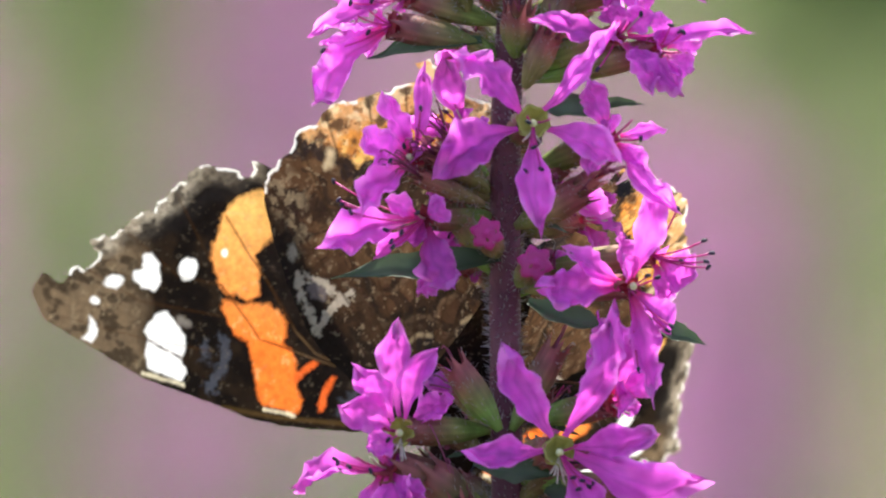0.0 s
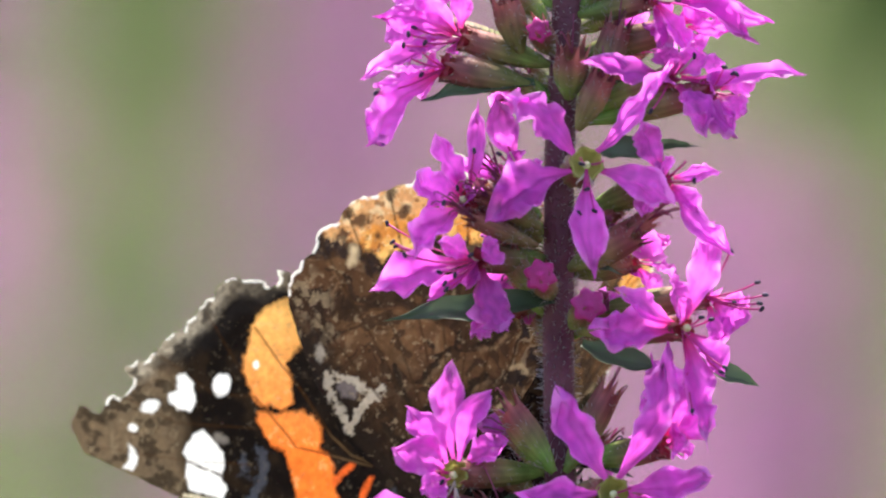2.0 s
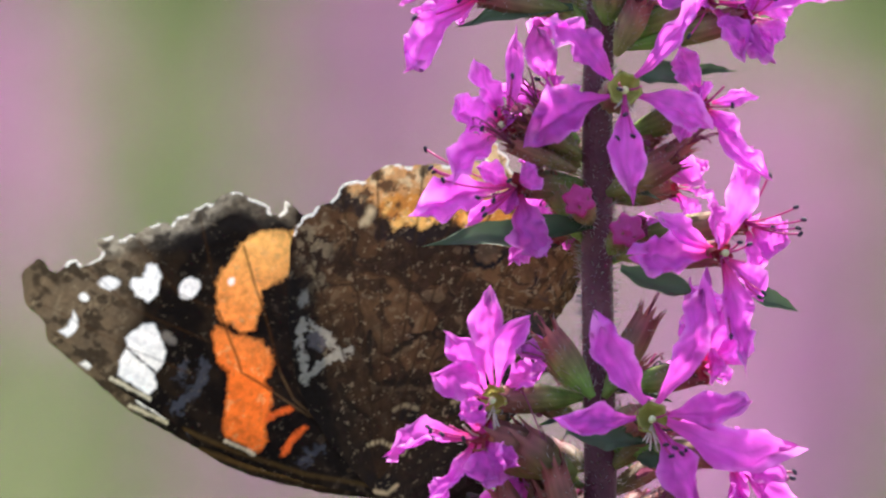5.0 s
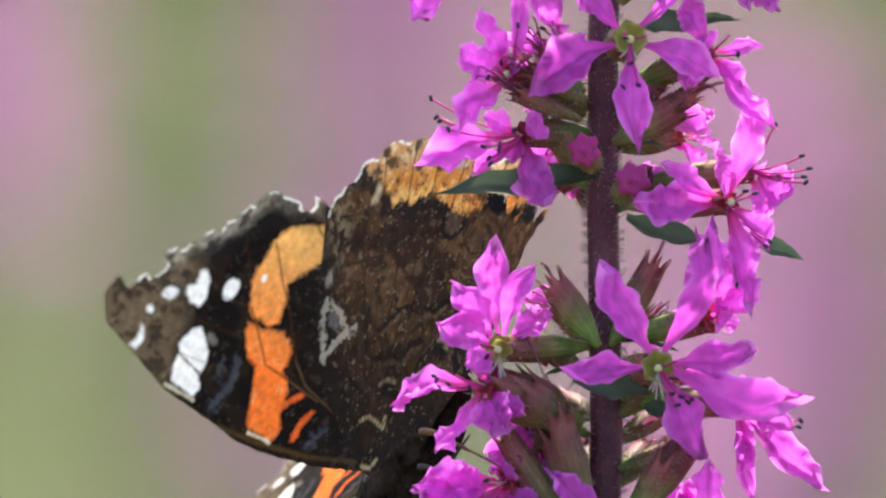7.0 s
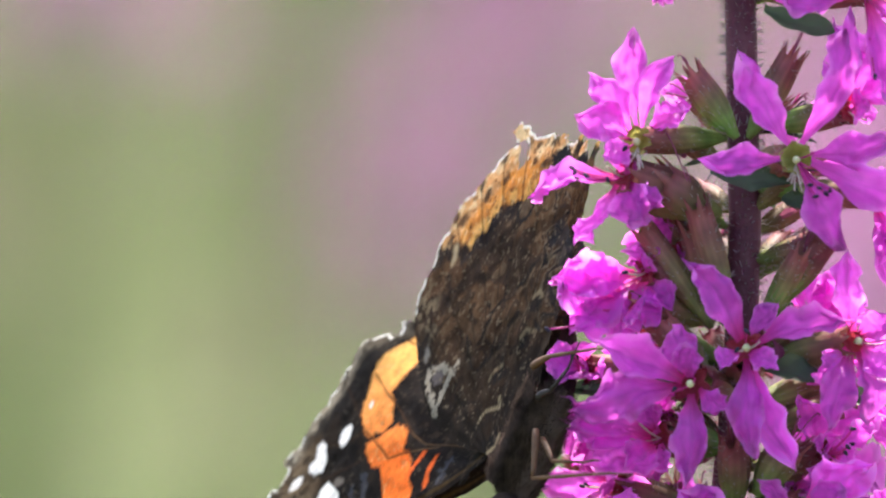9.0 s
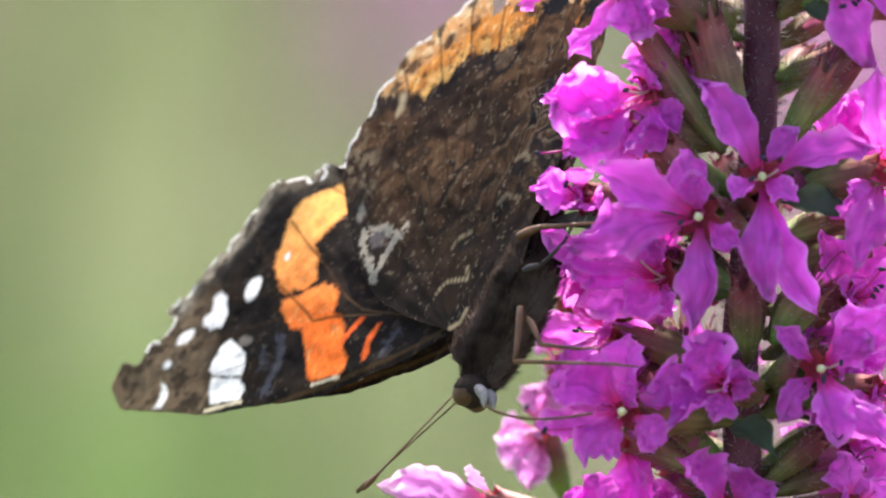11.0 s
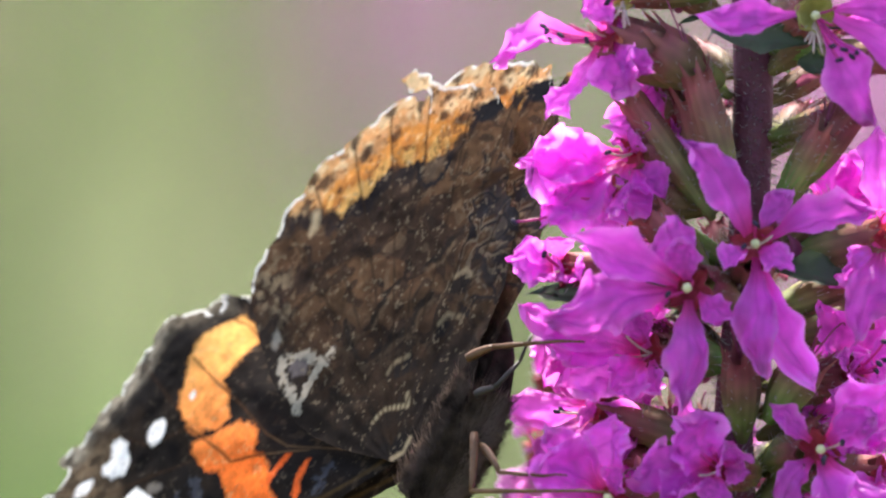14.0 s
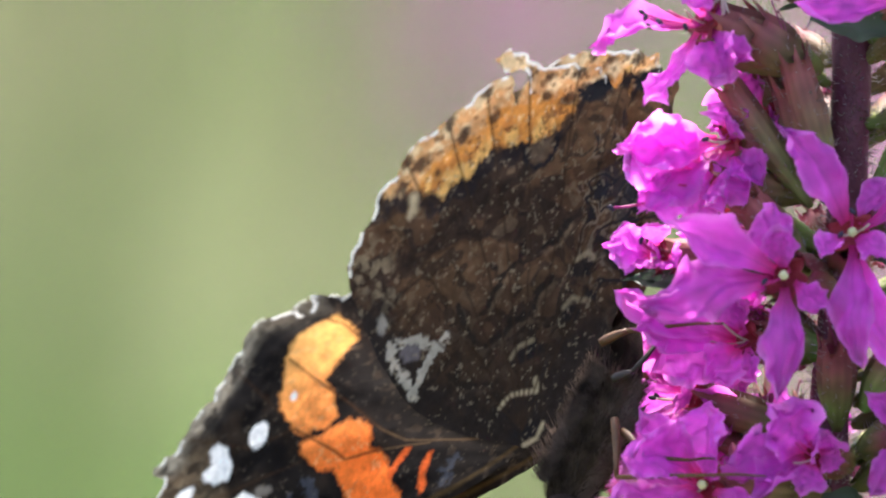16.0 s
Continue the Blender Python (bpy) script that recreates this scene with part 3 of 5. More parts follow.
def whorl(y, fill, seed, reach=1.0):
    """The crowded heart of a whorl: spent tubes, small bracts, threads and half-hidden petals all round the stem."""
    r = random.Random(seed)
    for k in range(fill):
        t = 2 * math.pi * (k + r.uniform(-0.3, 0.3)) / fill
        out = Vector((math.cos(t), -math.sin(t), 0))
        if out.y < -0.5 and abs(out.x) < 0.85:
            continue
        root = P(1036 + r.uniform(-6, 6), y + r.uniform(-30, 40)) + out * 0.0012
        tip = root + out * r.uniform(0.0028, 0.0052) * reach + Vector((0, 0, r.uniform(0.0008, 0.0042)))
        ob = calyx_mesh("seed_capsule", root, tip, 0.0007, r.uniform(0.0008, 0.0011), plant, r.uniform(0.4, 0.9))
        tagged(ob, "spent flower tube with pointed teeth")
        for q in range(5):
            o = tip + out * r.uniform(0.0004, 0.0026) + Vector((r.uniform(-1, 1), r.uniform(-1, 1), r.uniform(-0.4, 1.3))) * 0.0013
            mesh_object("thread", *tube_data(bend(tip, o + Vector((0, 0, r.uniform(-0.0006, 0.0012))), o, 6), [0.00008] * 5 + [0.00013], 5), r.choice((WITHERED, WITHERED, FILAMENT, ANTHER)), ob)
        for q in range(2):
            a = root + (tip - root) * r.uniform(0.5, 1.1) + Vector((r.uniform(-1, 1), r.uniform(-1, 0.5), r.uniform(-1, 1))) * 0.0014
            e = a + (out + Vector((r.uniform(-1, 1), r.uniform(-1, 1), r.uniform(-1.2, 0.8)))).normalized() * r.uniform(0.0010, 0.0022)
            mesh = blade("withered_petal", a, e, r.uniform(0.0006, 0.0013), Vector((r.uniform(-0.6, 0.6), -1, r.uniform(-0.2, 0.6))).normalized(), ob, WITHERED, arch=0.2, crumple=0.25, fold=0.9, claw=0.3, nu=5, nv=8)
        if k % 2 == 0:
            side = Vector((-out.y, out.x, 0)) * r.uniform(-0.002, 0.002)
            tagged(blade("leaf", root, root + out * r.uniform(0.003, 0.006) * reach + side + Vector((0, 0, r.uniform(-0.0015, 0.001))), 0.0012, Vector((0, -0.4, 1)), plant, LEAF, arch=0.1, crumple=0.04, claw=0.4, fat=0.4, point=0.9, nu=5, nv=9), "small green bract")
        if k % 3 != 1:
            a = tip + Vector((r.uniform(-1, 1), r.uniform(-1, 1), r.uniform(-1, 1))) * 0.0008
            e = a + out * r.uniform(0.0014, 0.0030) * reach + Vector((r.uniform(-1, 1), r.uniform(-1, 1), r.uniform(-1, 1))) * 0.0022
            tagged(blade("petal", a, e, r.uniform(0.0016, 0.0028), Vector((r.uniform(-0.6, 0.6), -1, r.uniform(-0.2, 0.6))).normalized(), plant, PETAL, arch=0.1, crumple=0.07, fold=0.6, claw=0.25, nu=7, nv=11), "withered magenta petal")


for i, (y, fill, reach) in enumerate(((40, 9, 1.0), (200, 9, 1.0), (450, 10, 1.0), (600, 6, 0.8), (860, 9, 1.0), (985, 12, 1.25), (1090, 11, 1.3), (1270, 10, 1.2), (1400, 10, 1.2), (1560, 11, 1.25), (1700, 11, 1.25), (1830, 8, 1.2), (-120, 7, 1.0))):
    whorl(y, fill, 70 + i, reach)

tagged(mesh_object("calyx_hair", *merged(CALYX_HAIR), HAIR, plant), "fine pale hairs", kind="stuff")

# ---- butterfly ----
BODY_AXIS = (Vector((0.0023, 0, -0.0059)), Vector((0.0112, 0, 0.0062)))
# outlines of the wings in millimetres, from the root along the front edge and back along the rear
FORE_LEAD = [(0.5, 0.5), (-5.8, -1.1), (-9.8, -1.7), (-13.2, -2.1), (-16.8, -2), (-20.3, -1.4), (-26.9, -0.7), (-37.7, 2.6)]
FORE_TIP = [(-39.2, 4.6), (-39.2, 5.3), (-38.4, 6.8), (-37.6, 6.7), (-36.3, 6.2), (-35.9, 6.8), (-35.7, 7.7), (-35.1, 8.1), (-34.3, 7.8), (-33.8, 8.3), (-33.2, 9.1), (-33.1, 9.7),
            (-34.2, 10.4)]
FORE_MARGIN = [(-34.1, 10.8), (-31.8, 11.6), (-29.9, 13.7), (-28.8, 14.5), (-28.3, 14.4), (-28.2, 15.3), (-27.5, 15.8), (-26.9, 16.8), (-25.6, 17.7), (-25.4, 18.6), (-24.7, 19.3), (-23.8, 19.7),
               (-22.2, 19.7), (-19.9, 19.2), (-19.6, 19.9), (-19.9, 20.7), (-19.2, 20.7), (-18.3, 20.3)]
FORE_SEAM = [(-16.4, 20.2), (-14.2, 17), (-11.2, 13.2), (-6.8, 8), (-2.4, 4.4), (1.4, 2.6)]
FORE = FORE_LEAD + FORE_TIP + FORE_MARGIN + FORE_SEAM
HIND_FRONT = [(-0.5, 0.5), (-5.8, 3), (-9.2, 5), (-11.6, 7.4), (-13.9, 11), (-15.8, 14.8), (-17.2, 18.4), (-17.5, 19.8), (-17.1, 20.8), (-16.3, 21.5), (-15.2, 22.9), (-14.3, 25.3),
              (-12.6, 26.1), (-12.3, 27), (-11.5, 27.9), (-10.4, 28.5), (-9.2, 28.6), (-6.7, 29.8), (-5.8, 29.9), (-4.8, 30.7), (-3.9, 31.1), (-2.1, 31.1)]
HIND_TEAR = [(-1.9, 30.7), (-1.9, 28.5), (-0.8, 28.7), (-0.5, 30.8), (-1.3, 31.5), (-2.2, 31.4), (-3.7, 32.9), (-2.3, 33.5), (-0.6, 32.4), (0.1, 31.6), (1.5, 30.8)]
HIND_REAR = [(2.7, 30.6), (3.9, 30.5), (4.9, 29.8), (6.4, 29.6), (7, 28.2), (7.8, 27.1), (8.4, 28.7), (9.2, 28.8), (8.6, 20.3), (10.4, 17.3), (10.5, 16.3), (9.9, 15.6),
             (9.7, 12.6), (8.3, 8.9), (7.8, 8.1), (7.4, 5), (6, -0.6)]
HIND = HIND_FRONT + HIND_TEAR + HIND_REAR
HIND_WHOLE = HIND_FRONT + [(-0.5, 31.0)] + HIND_REAR


def inside(px, py, poly):
    """Which points lie within poly."""
    hit = np.zeros(px.shape, bool)
    n = len(poly)
    for i in range(n):
        (x0, y0), (x1, y1) = poly[i], poly[(i + 1) % n]
        cross = ((y0 > py) != (y1 > py))
        if y1 != y0:
            hit ^= cross & (px < (x1 - x0) * (py - y0) / (y1 - y0) + x0)
    return hit


def edge_distance(px, py, poly, closed=True):
    """The distance to the outline, and its nearest point."""
    best = np.full(px.shape, 1e9)
    bx, by = px.copy(), py.copy()
    n = len(poly)
    for i in range(n if closed else n - 1):
        (x0, y0), (x1, y1) = poly[i], poly[(i + 1) % n]
        dx, dy = x1 - x0, y1 - y0
        s = np.clip(((px - x0) * dx + (py - y0) * dy) / (dx * dx + dy * dy + 1e-12), 0, 1)
        qx, qy = x0 + s * dx, y0 + s * dy
        dist = np.hypot(px - qx, py - qy)
        near = dist < best
        best, bx, by = np.where(near, dist, best), np.where(near, qx, bx), np.where(near, qy, by)
    return best, bx, by


def rough_edge(poly, step, size, seed, ragged):
    """The outline with small scallops and nicks."""
    r = random.Random(seed)
    out = []
    for i, (x0, y0) in enumerate(poly):
        x1, y1 = poly[(i + 1) % len(poly)]
        n = max(1, int(math.hypot(x1 - x0, y1 - y0) / step))
        for k in range(n):
            s = k / n
            j = 0 if k == 0 else size if y0 > ragged else size * 0.25
            out.append((x0 + (x1 - x0) * s + r.uniform(-j, j), y0 + (y1 - y0) * s + r.uniform(-j, j)))
    return out


def fbm(x, y, scale, seed, octaves=3):
    """Soft noise over the wing, about -1 to 1, by sums of hashed lattices."""
    total, amp = np.zeros(x.shape), 1.0
    for o in range(octaves):
        fx, fy = x * scale * 2 ** o + 100.3 + seed * 17.7, y * scale * 2 ** o + 200.7 + seed * 5.1
        ix, iy = np.floor(fx), np.floor(fy)
        ux, uy = fx - ix, fy - iy
        ux, uy = ux * ux * (3 - 2 * ux), uy * uy * (3 - 2 * uy)

        def h(a, b):
            v = np.sin(a * 127.1 + b * 311.7 + seed * 13.3) * 43758.5453
            return (v - np.floor(v)) * 2 - 1
        top = h(ix, iy) * (1 - ux) + h(ix + 1, iy) * ux
        low = h(ix, iy + 1) * (1 - ux) + h(ix + 1, iy + 1) * ux
        total += amp * (top * (1 - uy) + low * uy)
        amp *= 0.55
    return total


def soft(d, w):
    return np.clip(0.5 - d / w, 0, 1)[..., None]


def blot(x, y, cx, cy, rx, ry, turn=0.0, wobble=0.0, seed=1):
    """A rounded spot: below zero inside."""
    c, s = math.cos(radians(turn)), math.sin(radians(turn))
    u, v = (x - cx) * c + (y - cy) * s, -(x - cx) * s + (y - cy) * c
    return (np.hypot(u / rx, v / ry) - 1) * min(rx, ry) + wobble * fbm(x, y, 1.2, seed)


def lay(col, colour, cover):
    return col * (1 - cover) + np.array(colour) * cover


def signed(x, y, poly):
    d, _, _ = edge_distance(x, y, poly)
    return np.where(inside(x, y, poly), -d, d)


def vein(x, y, pts, width):
    d, _, _ = edge_distance(x, y, pts, False)
    return np.clip(1 - d / width, 0, 1)[..., None]


def fore_colours(x, y, edge):
    g, f, m = fbm(x, y, 0.5, 3), fbm(x, y, 2.6, 7), fbm(x, y, 0.9, 8)
    col = np.ones(x.shape + (3,)) * np.array((0.017, 0.011, 0.0075))
    col = lay(col, (0.007, 0.005, 0.0045), soft(-g - 0.1, 0.8))
    seam = soft(edge_distance(x, y, FORE_SEAM, False)[0] - 4.8 + 1.2 * m, 3.4)
    col = lay(col, (0.015, 0.011, 0.010), seam * 0.85)
    col = lay(col, (0.075, 0.052, 0.036), seam * soft(0.62 - fbm(x, y, 1.3, 87), 0.4) * 0.5)
    # brown tip and pale grey margin
    tip = soft(x + 28.6 + 0.25 * (y - 6) + 0.8 * g, 3.0)
    col = lay(col, (0.16, 0.115, 0.072), tip * 0.9)
    col = lay(col, (0.025, 0.018, 0.012), tip * soft(0.25 - fbm(x, y * 1.6, 0.7, 45), 0.5) * 0.8)
    col = lay(col, (0.24, 0.19, 0.125), tip * soft(0.75 - fbm(x * 1.3, y, 1.5, 47), 0.4) * 0.6)
    rim = soft(signed(x, y, [(-39, 7), (-34.4, 8.6), (-32.7, 9.6), (-30.3, 11.6), (-28.6, 12.7), (-26.8, 13.7), (-26.0, 14.7), (-25.0, 16.1), (-24.2, 17.4), (-23.0, 18.1), (-20.7, 18.6), (-18.6, 19.2), (-20, 23), (-42, 16)]) + 0.4 * g, 1.0)
    col = lay(col, (0.36, 0.315, 0.25), rim * (0.75 + 0.3 * f[..., None]).clip(0, 1))
    col = lay(col, (0.02, 0.015, 0.012), rim * soft(0.32 - fbm(x, y, 0.75, 49), 0.4) * 0.8)
    col = lay(col, (0.05, 0.038, 0.026), rim * soft(-24.2 - x, 1.5) * 0.75)
    col = lay(col, (0.012, 0.010, 0.010), soft(np.abs(signed(x, y, [(-33, 9), (-28.6, 12.0), (-25.6, 14.4), (-23.4, 17.0), (-19.5, 18.6), (-19.5, 15), (-26, 8)])) - 0.7 + 0.3 * m, 0.8) * soft(11.5 - y, 1.5) * 0.8)
    # orange band in cells, redder towards the leading edge
    upper = [(-19.0, 18.2), (-17.8, 18.5), (-17.0, 17.9), (-16.2, 17.0), (-16.0, 15.7), (-16.7, 14.5), (-17.4, 13.6), (-18.1, 12.6), (-17.5, 11.6), (-17.3, 10.4), (-17.0, 9.4), (-17.3, 8.7), (-18.2, 8.35),
             (-19.2, 8.7), (-20.2, 8.6), (-20.8, 9.3), (-21.6, 10.4), (-22.1, 11.6), (-22.1, 12.7), (-21.8, 13.8), (-21.7, 15.2), (-21.1, 16.4), (-20.2, 17.4)]
    lower = [(-17.6, 8.3), (-16.1, 8.5), (-14.8, 8.0), (-14.1, 7.2), (-13.9, 6.4), (-14.1, 5.4), (-13.4, 4.9), (-12.7, 4.0), (-12.5, 2.8), (-12.1, 1.5), (-11.5, 0.6), (-11.5, -0.3), (-11.8, -0.7), (-13.1, -0.7),
             (-15.2, -0.5), (-16.0, 0.6), (-16.5, 2.1), (-16.9, 3.3), (-17.6, 4.6), (-18.9, 5.2), (-19.7, 6.1), (-20.3, 7.0), (-20.4, 8.0), (-19.4, 8.1), (-18.4, 7.9)]
    d = np.minimum(signed(x, y, upper), signed(x, y, lower)) + 0.16 * f + 0.08 * g
    warm = np.clip((y - 5) / 12.5, 0, 1)[..., None]
    orange = np.array((0.92, 0.20, 0.032)) * (1 - warm) + np.array((0.93, 0.50, 0.15)) * warm
    orange = orange * (1 + 0.10 * f[..., None])
    orange = lay(orange, (0.85, 0.50, 0.22), soft(0.75 - fbm(x, y, 1.7, 93), 0.3) * 0.35)
    cover = soft(d, 0.4)
    col = col * (1 - cover) + orange * cover
    for pts in ([(-12.3, 2.4), (-11.7, 3.4), (-10.9, 4.1)], [(-9.0, 3.1), (-9.3, 2.0), (-9.6, 0.3)]):
        dd, _, _ = edge_distance(x, y, pts, False)
        col = lay(col, (0.75, 0.13, 0.025), soft(dd - 0.30 + 0.12 * f, 0.28))
    # dusky blue scales
    for pts, wide in (([(-19.8, 4.4), (-19.5, 2.9), (-19.8, 1.5), (-20.5, 0.0)], 0.5), ([(-21.6, 3.6), (-21.4, 2.2)], 0.3), ([(-6.8, 2.3), (-7.3, 1.2), (-7.9, 0.2)], 0.4)):
        dd, _, _ = edge_distance(x, y, pts, False)
        col = lay(col, (0.075, 0.085, 0.115), soft(dd - wide + 0.45 * f, 0.5) * 0.55)
    # white spots
    white = (0.97, 0.97, 0.97)
    col = lay(col, white, soft(blot(x, y, -24.25, 10.0, 0.95, 1.1, -15, 0.1, 11), 0.22))
    for cx, cy, rx, ry, turn in ((-31.3, 7.4, 0.95, 0.55, 28), (-32.9, 5.3, 0.42, 0.34, 0), (-20.9, 12.15, 0.34, 0.42, 0)):
        col = lay(col, white, soft(blot(x, y, cx, cy, rx, ry, turn, 0.1, 11), 0.22))
    for pts in ([(-28.8, 10.4), (-28.0, 10.8), (-27.1, 9.9), (-26.7, 8.4), (-27.2, 7.4), (-28.5, 7.4), (-29.4, 8.0), (-29.5, 8.7), (-28.7, 9.2)],
                [(-33.3, 3.9), (-32.7, 3.4), (-32.2, 2.6), (-32.7, 1.5), (-33.8, 1.6), (-33.1, 2.4)],
                [(-26.7, 5.5), (-25.8, 5.9), (-24.9, 5.2), (-23.7, 4.1), (-23.4, 2.9), (-23.7, 2.05), (-25.5, 2.5), (-27.2, 2.95), (-27.2, 3.2), (-27.7, 3.6)],
                [(-27.2, 2.8), (-25.5, 2.3), (-23.75, 1.85), (-23.1, 0.7), (-23.5, -0.1), (-26.9, 0.3), (-27.3, 1.6)]):
        col = lay(col, white, soft(signed(x, y, pts) + 0.08 * f, 0.24))
    col = lay(col, (0.22, 0.20, 0.18), soft(blot(x, y, -24.2, 5.4, 0.7, 0.45, -30, 0.2, 12), 0.4) * 0.8)
    for pts in ([(-27.3, -0.2), (-25.2, -0.3), (-23.2, -0.45)], [(-15.0, -0.95), (-13.0, -0.85), (-12.1, -0.95)]):
        dd, _, _ = edge_distance(x, y, pts, False)
        col = lay(col, (0.72, 0.65, 0.47), soft(dd - 0.17 + 0.08 * f, 0.2) * 0.9)
    # veins
    root = (-1.0, 1.5)
    for pts in ([(-21.3, 15.5), (-19.1, 13.1), (-16.0, 9.9), (-13.1, 6.6), (-11.0, 5.0), (-4.9, 3.3)], [(-20.8, 9.3), (-17.2, 6.1), (-16.4, 5.2), (-14.2, 5.0), (-9, 4.2)], [(-18.6, 18.4), (-17.2, 17.6), (-15.8, 16.0)],
                [(-36, 3.2), (-27.0, 2.9), (-20.8, 3.2)], [(-34, 8), (-28.5, 6.2), (-20.5, 6.5)], [(-30.5, 12), (-25, 9.2), (-20.8, 9.3)], [(-26.3, 16.4), (-22, 11.0)]):
        inner = 1.0 if pts[0][0] > -25 else 0.5
        col = lay(col, (0.05, 0.022, 0.008), vein(x, y, pts, 0.2) * 0.85 * inner)
        col = lay(col, (0.14, 0.095, 0.05), vein(x, y, pts, 0.12) * soft(-13.2 - x, 1.0) * 0.7)
    col = lay(col, (0.10, 0.06, 0.02), vein(x, y, [(-1, 1.0), (-7, -0.6), (-13.5, -1.4), (-19, -1.6)], 0.35) * 0.6)
    col = lay(col, (0.22, 0.18, 0.13), soft(0.95 - fbm(x, y, 2.8, 21), 0.25) * 0.25)
    fringe = ((x < -16) & (y > 6.3))[..., None] * soft(edge - 0.22 + 0.1 * f, 0.14)
    return lay(col, (0.86, 0.84, 0.80), fringe * soft(-0.12 - fbm(x, y, 0.8, 31, 2), 0.25))


def hind_colours(x, y, edge):
    g, f, m = fbm(x, y, 0.45, 13), fbm(x, y, 2.2, 17), fbm(x, y, 0.9, 19)
    root = (-0.5, 2.0)
    ends = ((-17, 20), (-14.6, 24.4), (-11.9, 26.9), (-7.9, 28.9), (-4.3, 30.4), (-0.4, 30.6), (4.3, 29.8), (8.4, 27.4), (8.8, 19))
    # each cell between two veins has its own brown
    ang = np.arctan2(x - root[0], y - root[1])
    cuts = sorted(math.atan2(e[0] - root[0], e[1] - root[1]) for e in ends)
    cell = np.searchsorted(cuts, ang + 0.015 * m)
    shade = np.array((0.85, 1.0, 0.85, 1.1, 1.25, 1.0, 1.25, 0.95, 0.8, 0.9))[cell] + 0.10 * g
    col = np.array((0.074, 0.039, 0.021)) * shade[..., None]
    # clouds of three browns with sharp borders, drawn out across the cells
    wx, wy = x + 1.3 * fbm(x, y, 0.35, 101, 2), y + 1.3 * fbm(x, y, 0.35, 103, 2)
    cloud = fbm(wx * 0.75 + 0.35 * wy, wy * 1.15, 0.30, 63, 3) + 0.16 * np.sin(cell * 2.3 + y * 0.5)
    col = lay(col, (0.115, 0.064, 0.033), soft(0.30 - cloud + 0.08 * f, 0.14) * 0.75)
    col = lay(col, (0.030, 0.018, 0.013), soft(cloud + 0.28 + 0.08 * f, 0.14) * 0.85)
    col = lay(col, (0.014, 0.010, 0.009), soft(np.abs(cloud + 0.26) - 0.045 + 0.03 * f, 0.06) * soft(fbm(x, y, 0.3, 105), 0.5) * 0.9)
    fine = fbm(wx, wy * 1.4, 0.8, 107, 3)
    col = lay(col, (0.022, 0.014, 0.011), soft(fine + 0.55, 0.18) * 0.7)
    col = lay(col, (0.17, 0.115, 0.07), soft(0.72 - fine, 0.18) * 0.45)
    # dark slashes with a light lower lip
    for pts in ([(-1.7, 15.3), (-2.5, 14.6), (-3.7, 12.9)], [(0.1, 11.1), (-1.4, 10.9), (-2.6, 10.3), (-4.4, 9.6)], [(-6.6, 13.6), (-6.0, 11.6), (-4.6, 9.8)], [(2.2, 13.4), (0.9, 12.6), (0.6, 11.5)], [(-4.2, 6.6), (-6.4, 7.2), (-7.4, 8.4)], [(3.6, 17.6), (2.6, 16.4), (1.2, 16.2)]):
        dd, _, _ = edge_distance(x, y, pts, False)
        col = lay(col, (0.19, 0.13, 0.080), soft(edge_distance(x, y, [(p[0] + 0.25, p[1] - 0.5) for p in pts], False)[0] - 0.25 + 0.2 * f, 0.3) * 0.6)
        col = lay(col, (0.013, 0.010, 0.009), soft(dd - 0.28 + 0.22 * f, 0.25) * 0.9)
    # ochre and ash dusting along the leading side
    dust = soft(signed(x, y, [(-17.8, 19.3), (-15.9, 22.3), (-13.8, 21.0), (-12.2, 17.3), (-12.6, 14.6), (-14.2, 14.4)]) + 0.5 * m, 1.2) * soft(0.12 - fbm(x, y, 1.5, 73), 0.3)
    col = lay(col, (0.22, 0.17, 0.11), dust * 0.7)
    col = lay(col, (0.016, 0.013, 0.013), soft(edge_distance(x, y, HIND[0:6], False)[0] - 2.2 + 1.0 * m, 2.0) * 0.92)
    # black and ashen loops on the inner rear side
    inner = soft(blot(x, y, 8.0, 14, 3.6, 9.5, 0, 1.0, 53), 1.2)
    loop = np.abs(fbm(wx, wy * 0.8, 0.50, 55)) - 0.16
    col = lay(col, (0.014, 0.013, 0.017), inner * soft(loop + 0.05 * f, 0.12) * 0.9)
    col = lay(col, (0.21, 0.165, 0.12), inner * soft(np.abs(loop - 0.18) - 0.05 + 0.07 * f + 0.1 * g, 0.07) * 0.7)
    col = lay(col, (0.024, 0.023, 0.030), soft(blot(x, y, 8.4, 18, 1.5, 3.2, 0, 0.9, 25), 0.8) * 0.7)
    # the inner half is darker
    col = lay(col, (0.018, 0.012, 0.009), soft(y - 13.0 + 1.6 * g, 9.0) * 0.74)
    # dark, furry root
    col = lay(col, (0.020, 0.014, 0.012), soft(blot(x, y, 5.0, 3.0, 4.8, 6.5, -20, 1.2, 77), 3.0) * 0.85)
    # rear margin: cream outside, orange within, with a ragged inner limit and black clouds under it
    out, _, _ = edge_distance(x, y, [(-14.6, 24.7), (-12.3, 27), (-9.2, 28.6), (-5.8, 29.9), (-3.9, 31.1), (0, 31.3), (2.7, 30.6), (6.4, 29.6)], False)
    low = np.interp(x, (-16, -14.9, -12.6, -10.9, -9.6, -8.3, -7.5, -6, -4.7, -3.4, -2.4, -0.9, 0.3, 1.5, 2.6, 4.2, 5.2), (24.9, 24.7, 24.8, 24.2, 23.4, 23.1, 23.7, 23.9, 24.7, 25.7, 25.5, 25.4, 25.1, 25.2, 25.8, 26.6, 28.4)) + 0.25 * f + 0.35 * fbm(x, y * 0.3, 1.6, 79)
    strip = soft(low - y, 0.5)
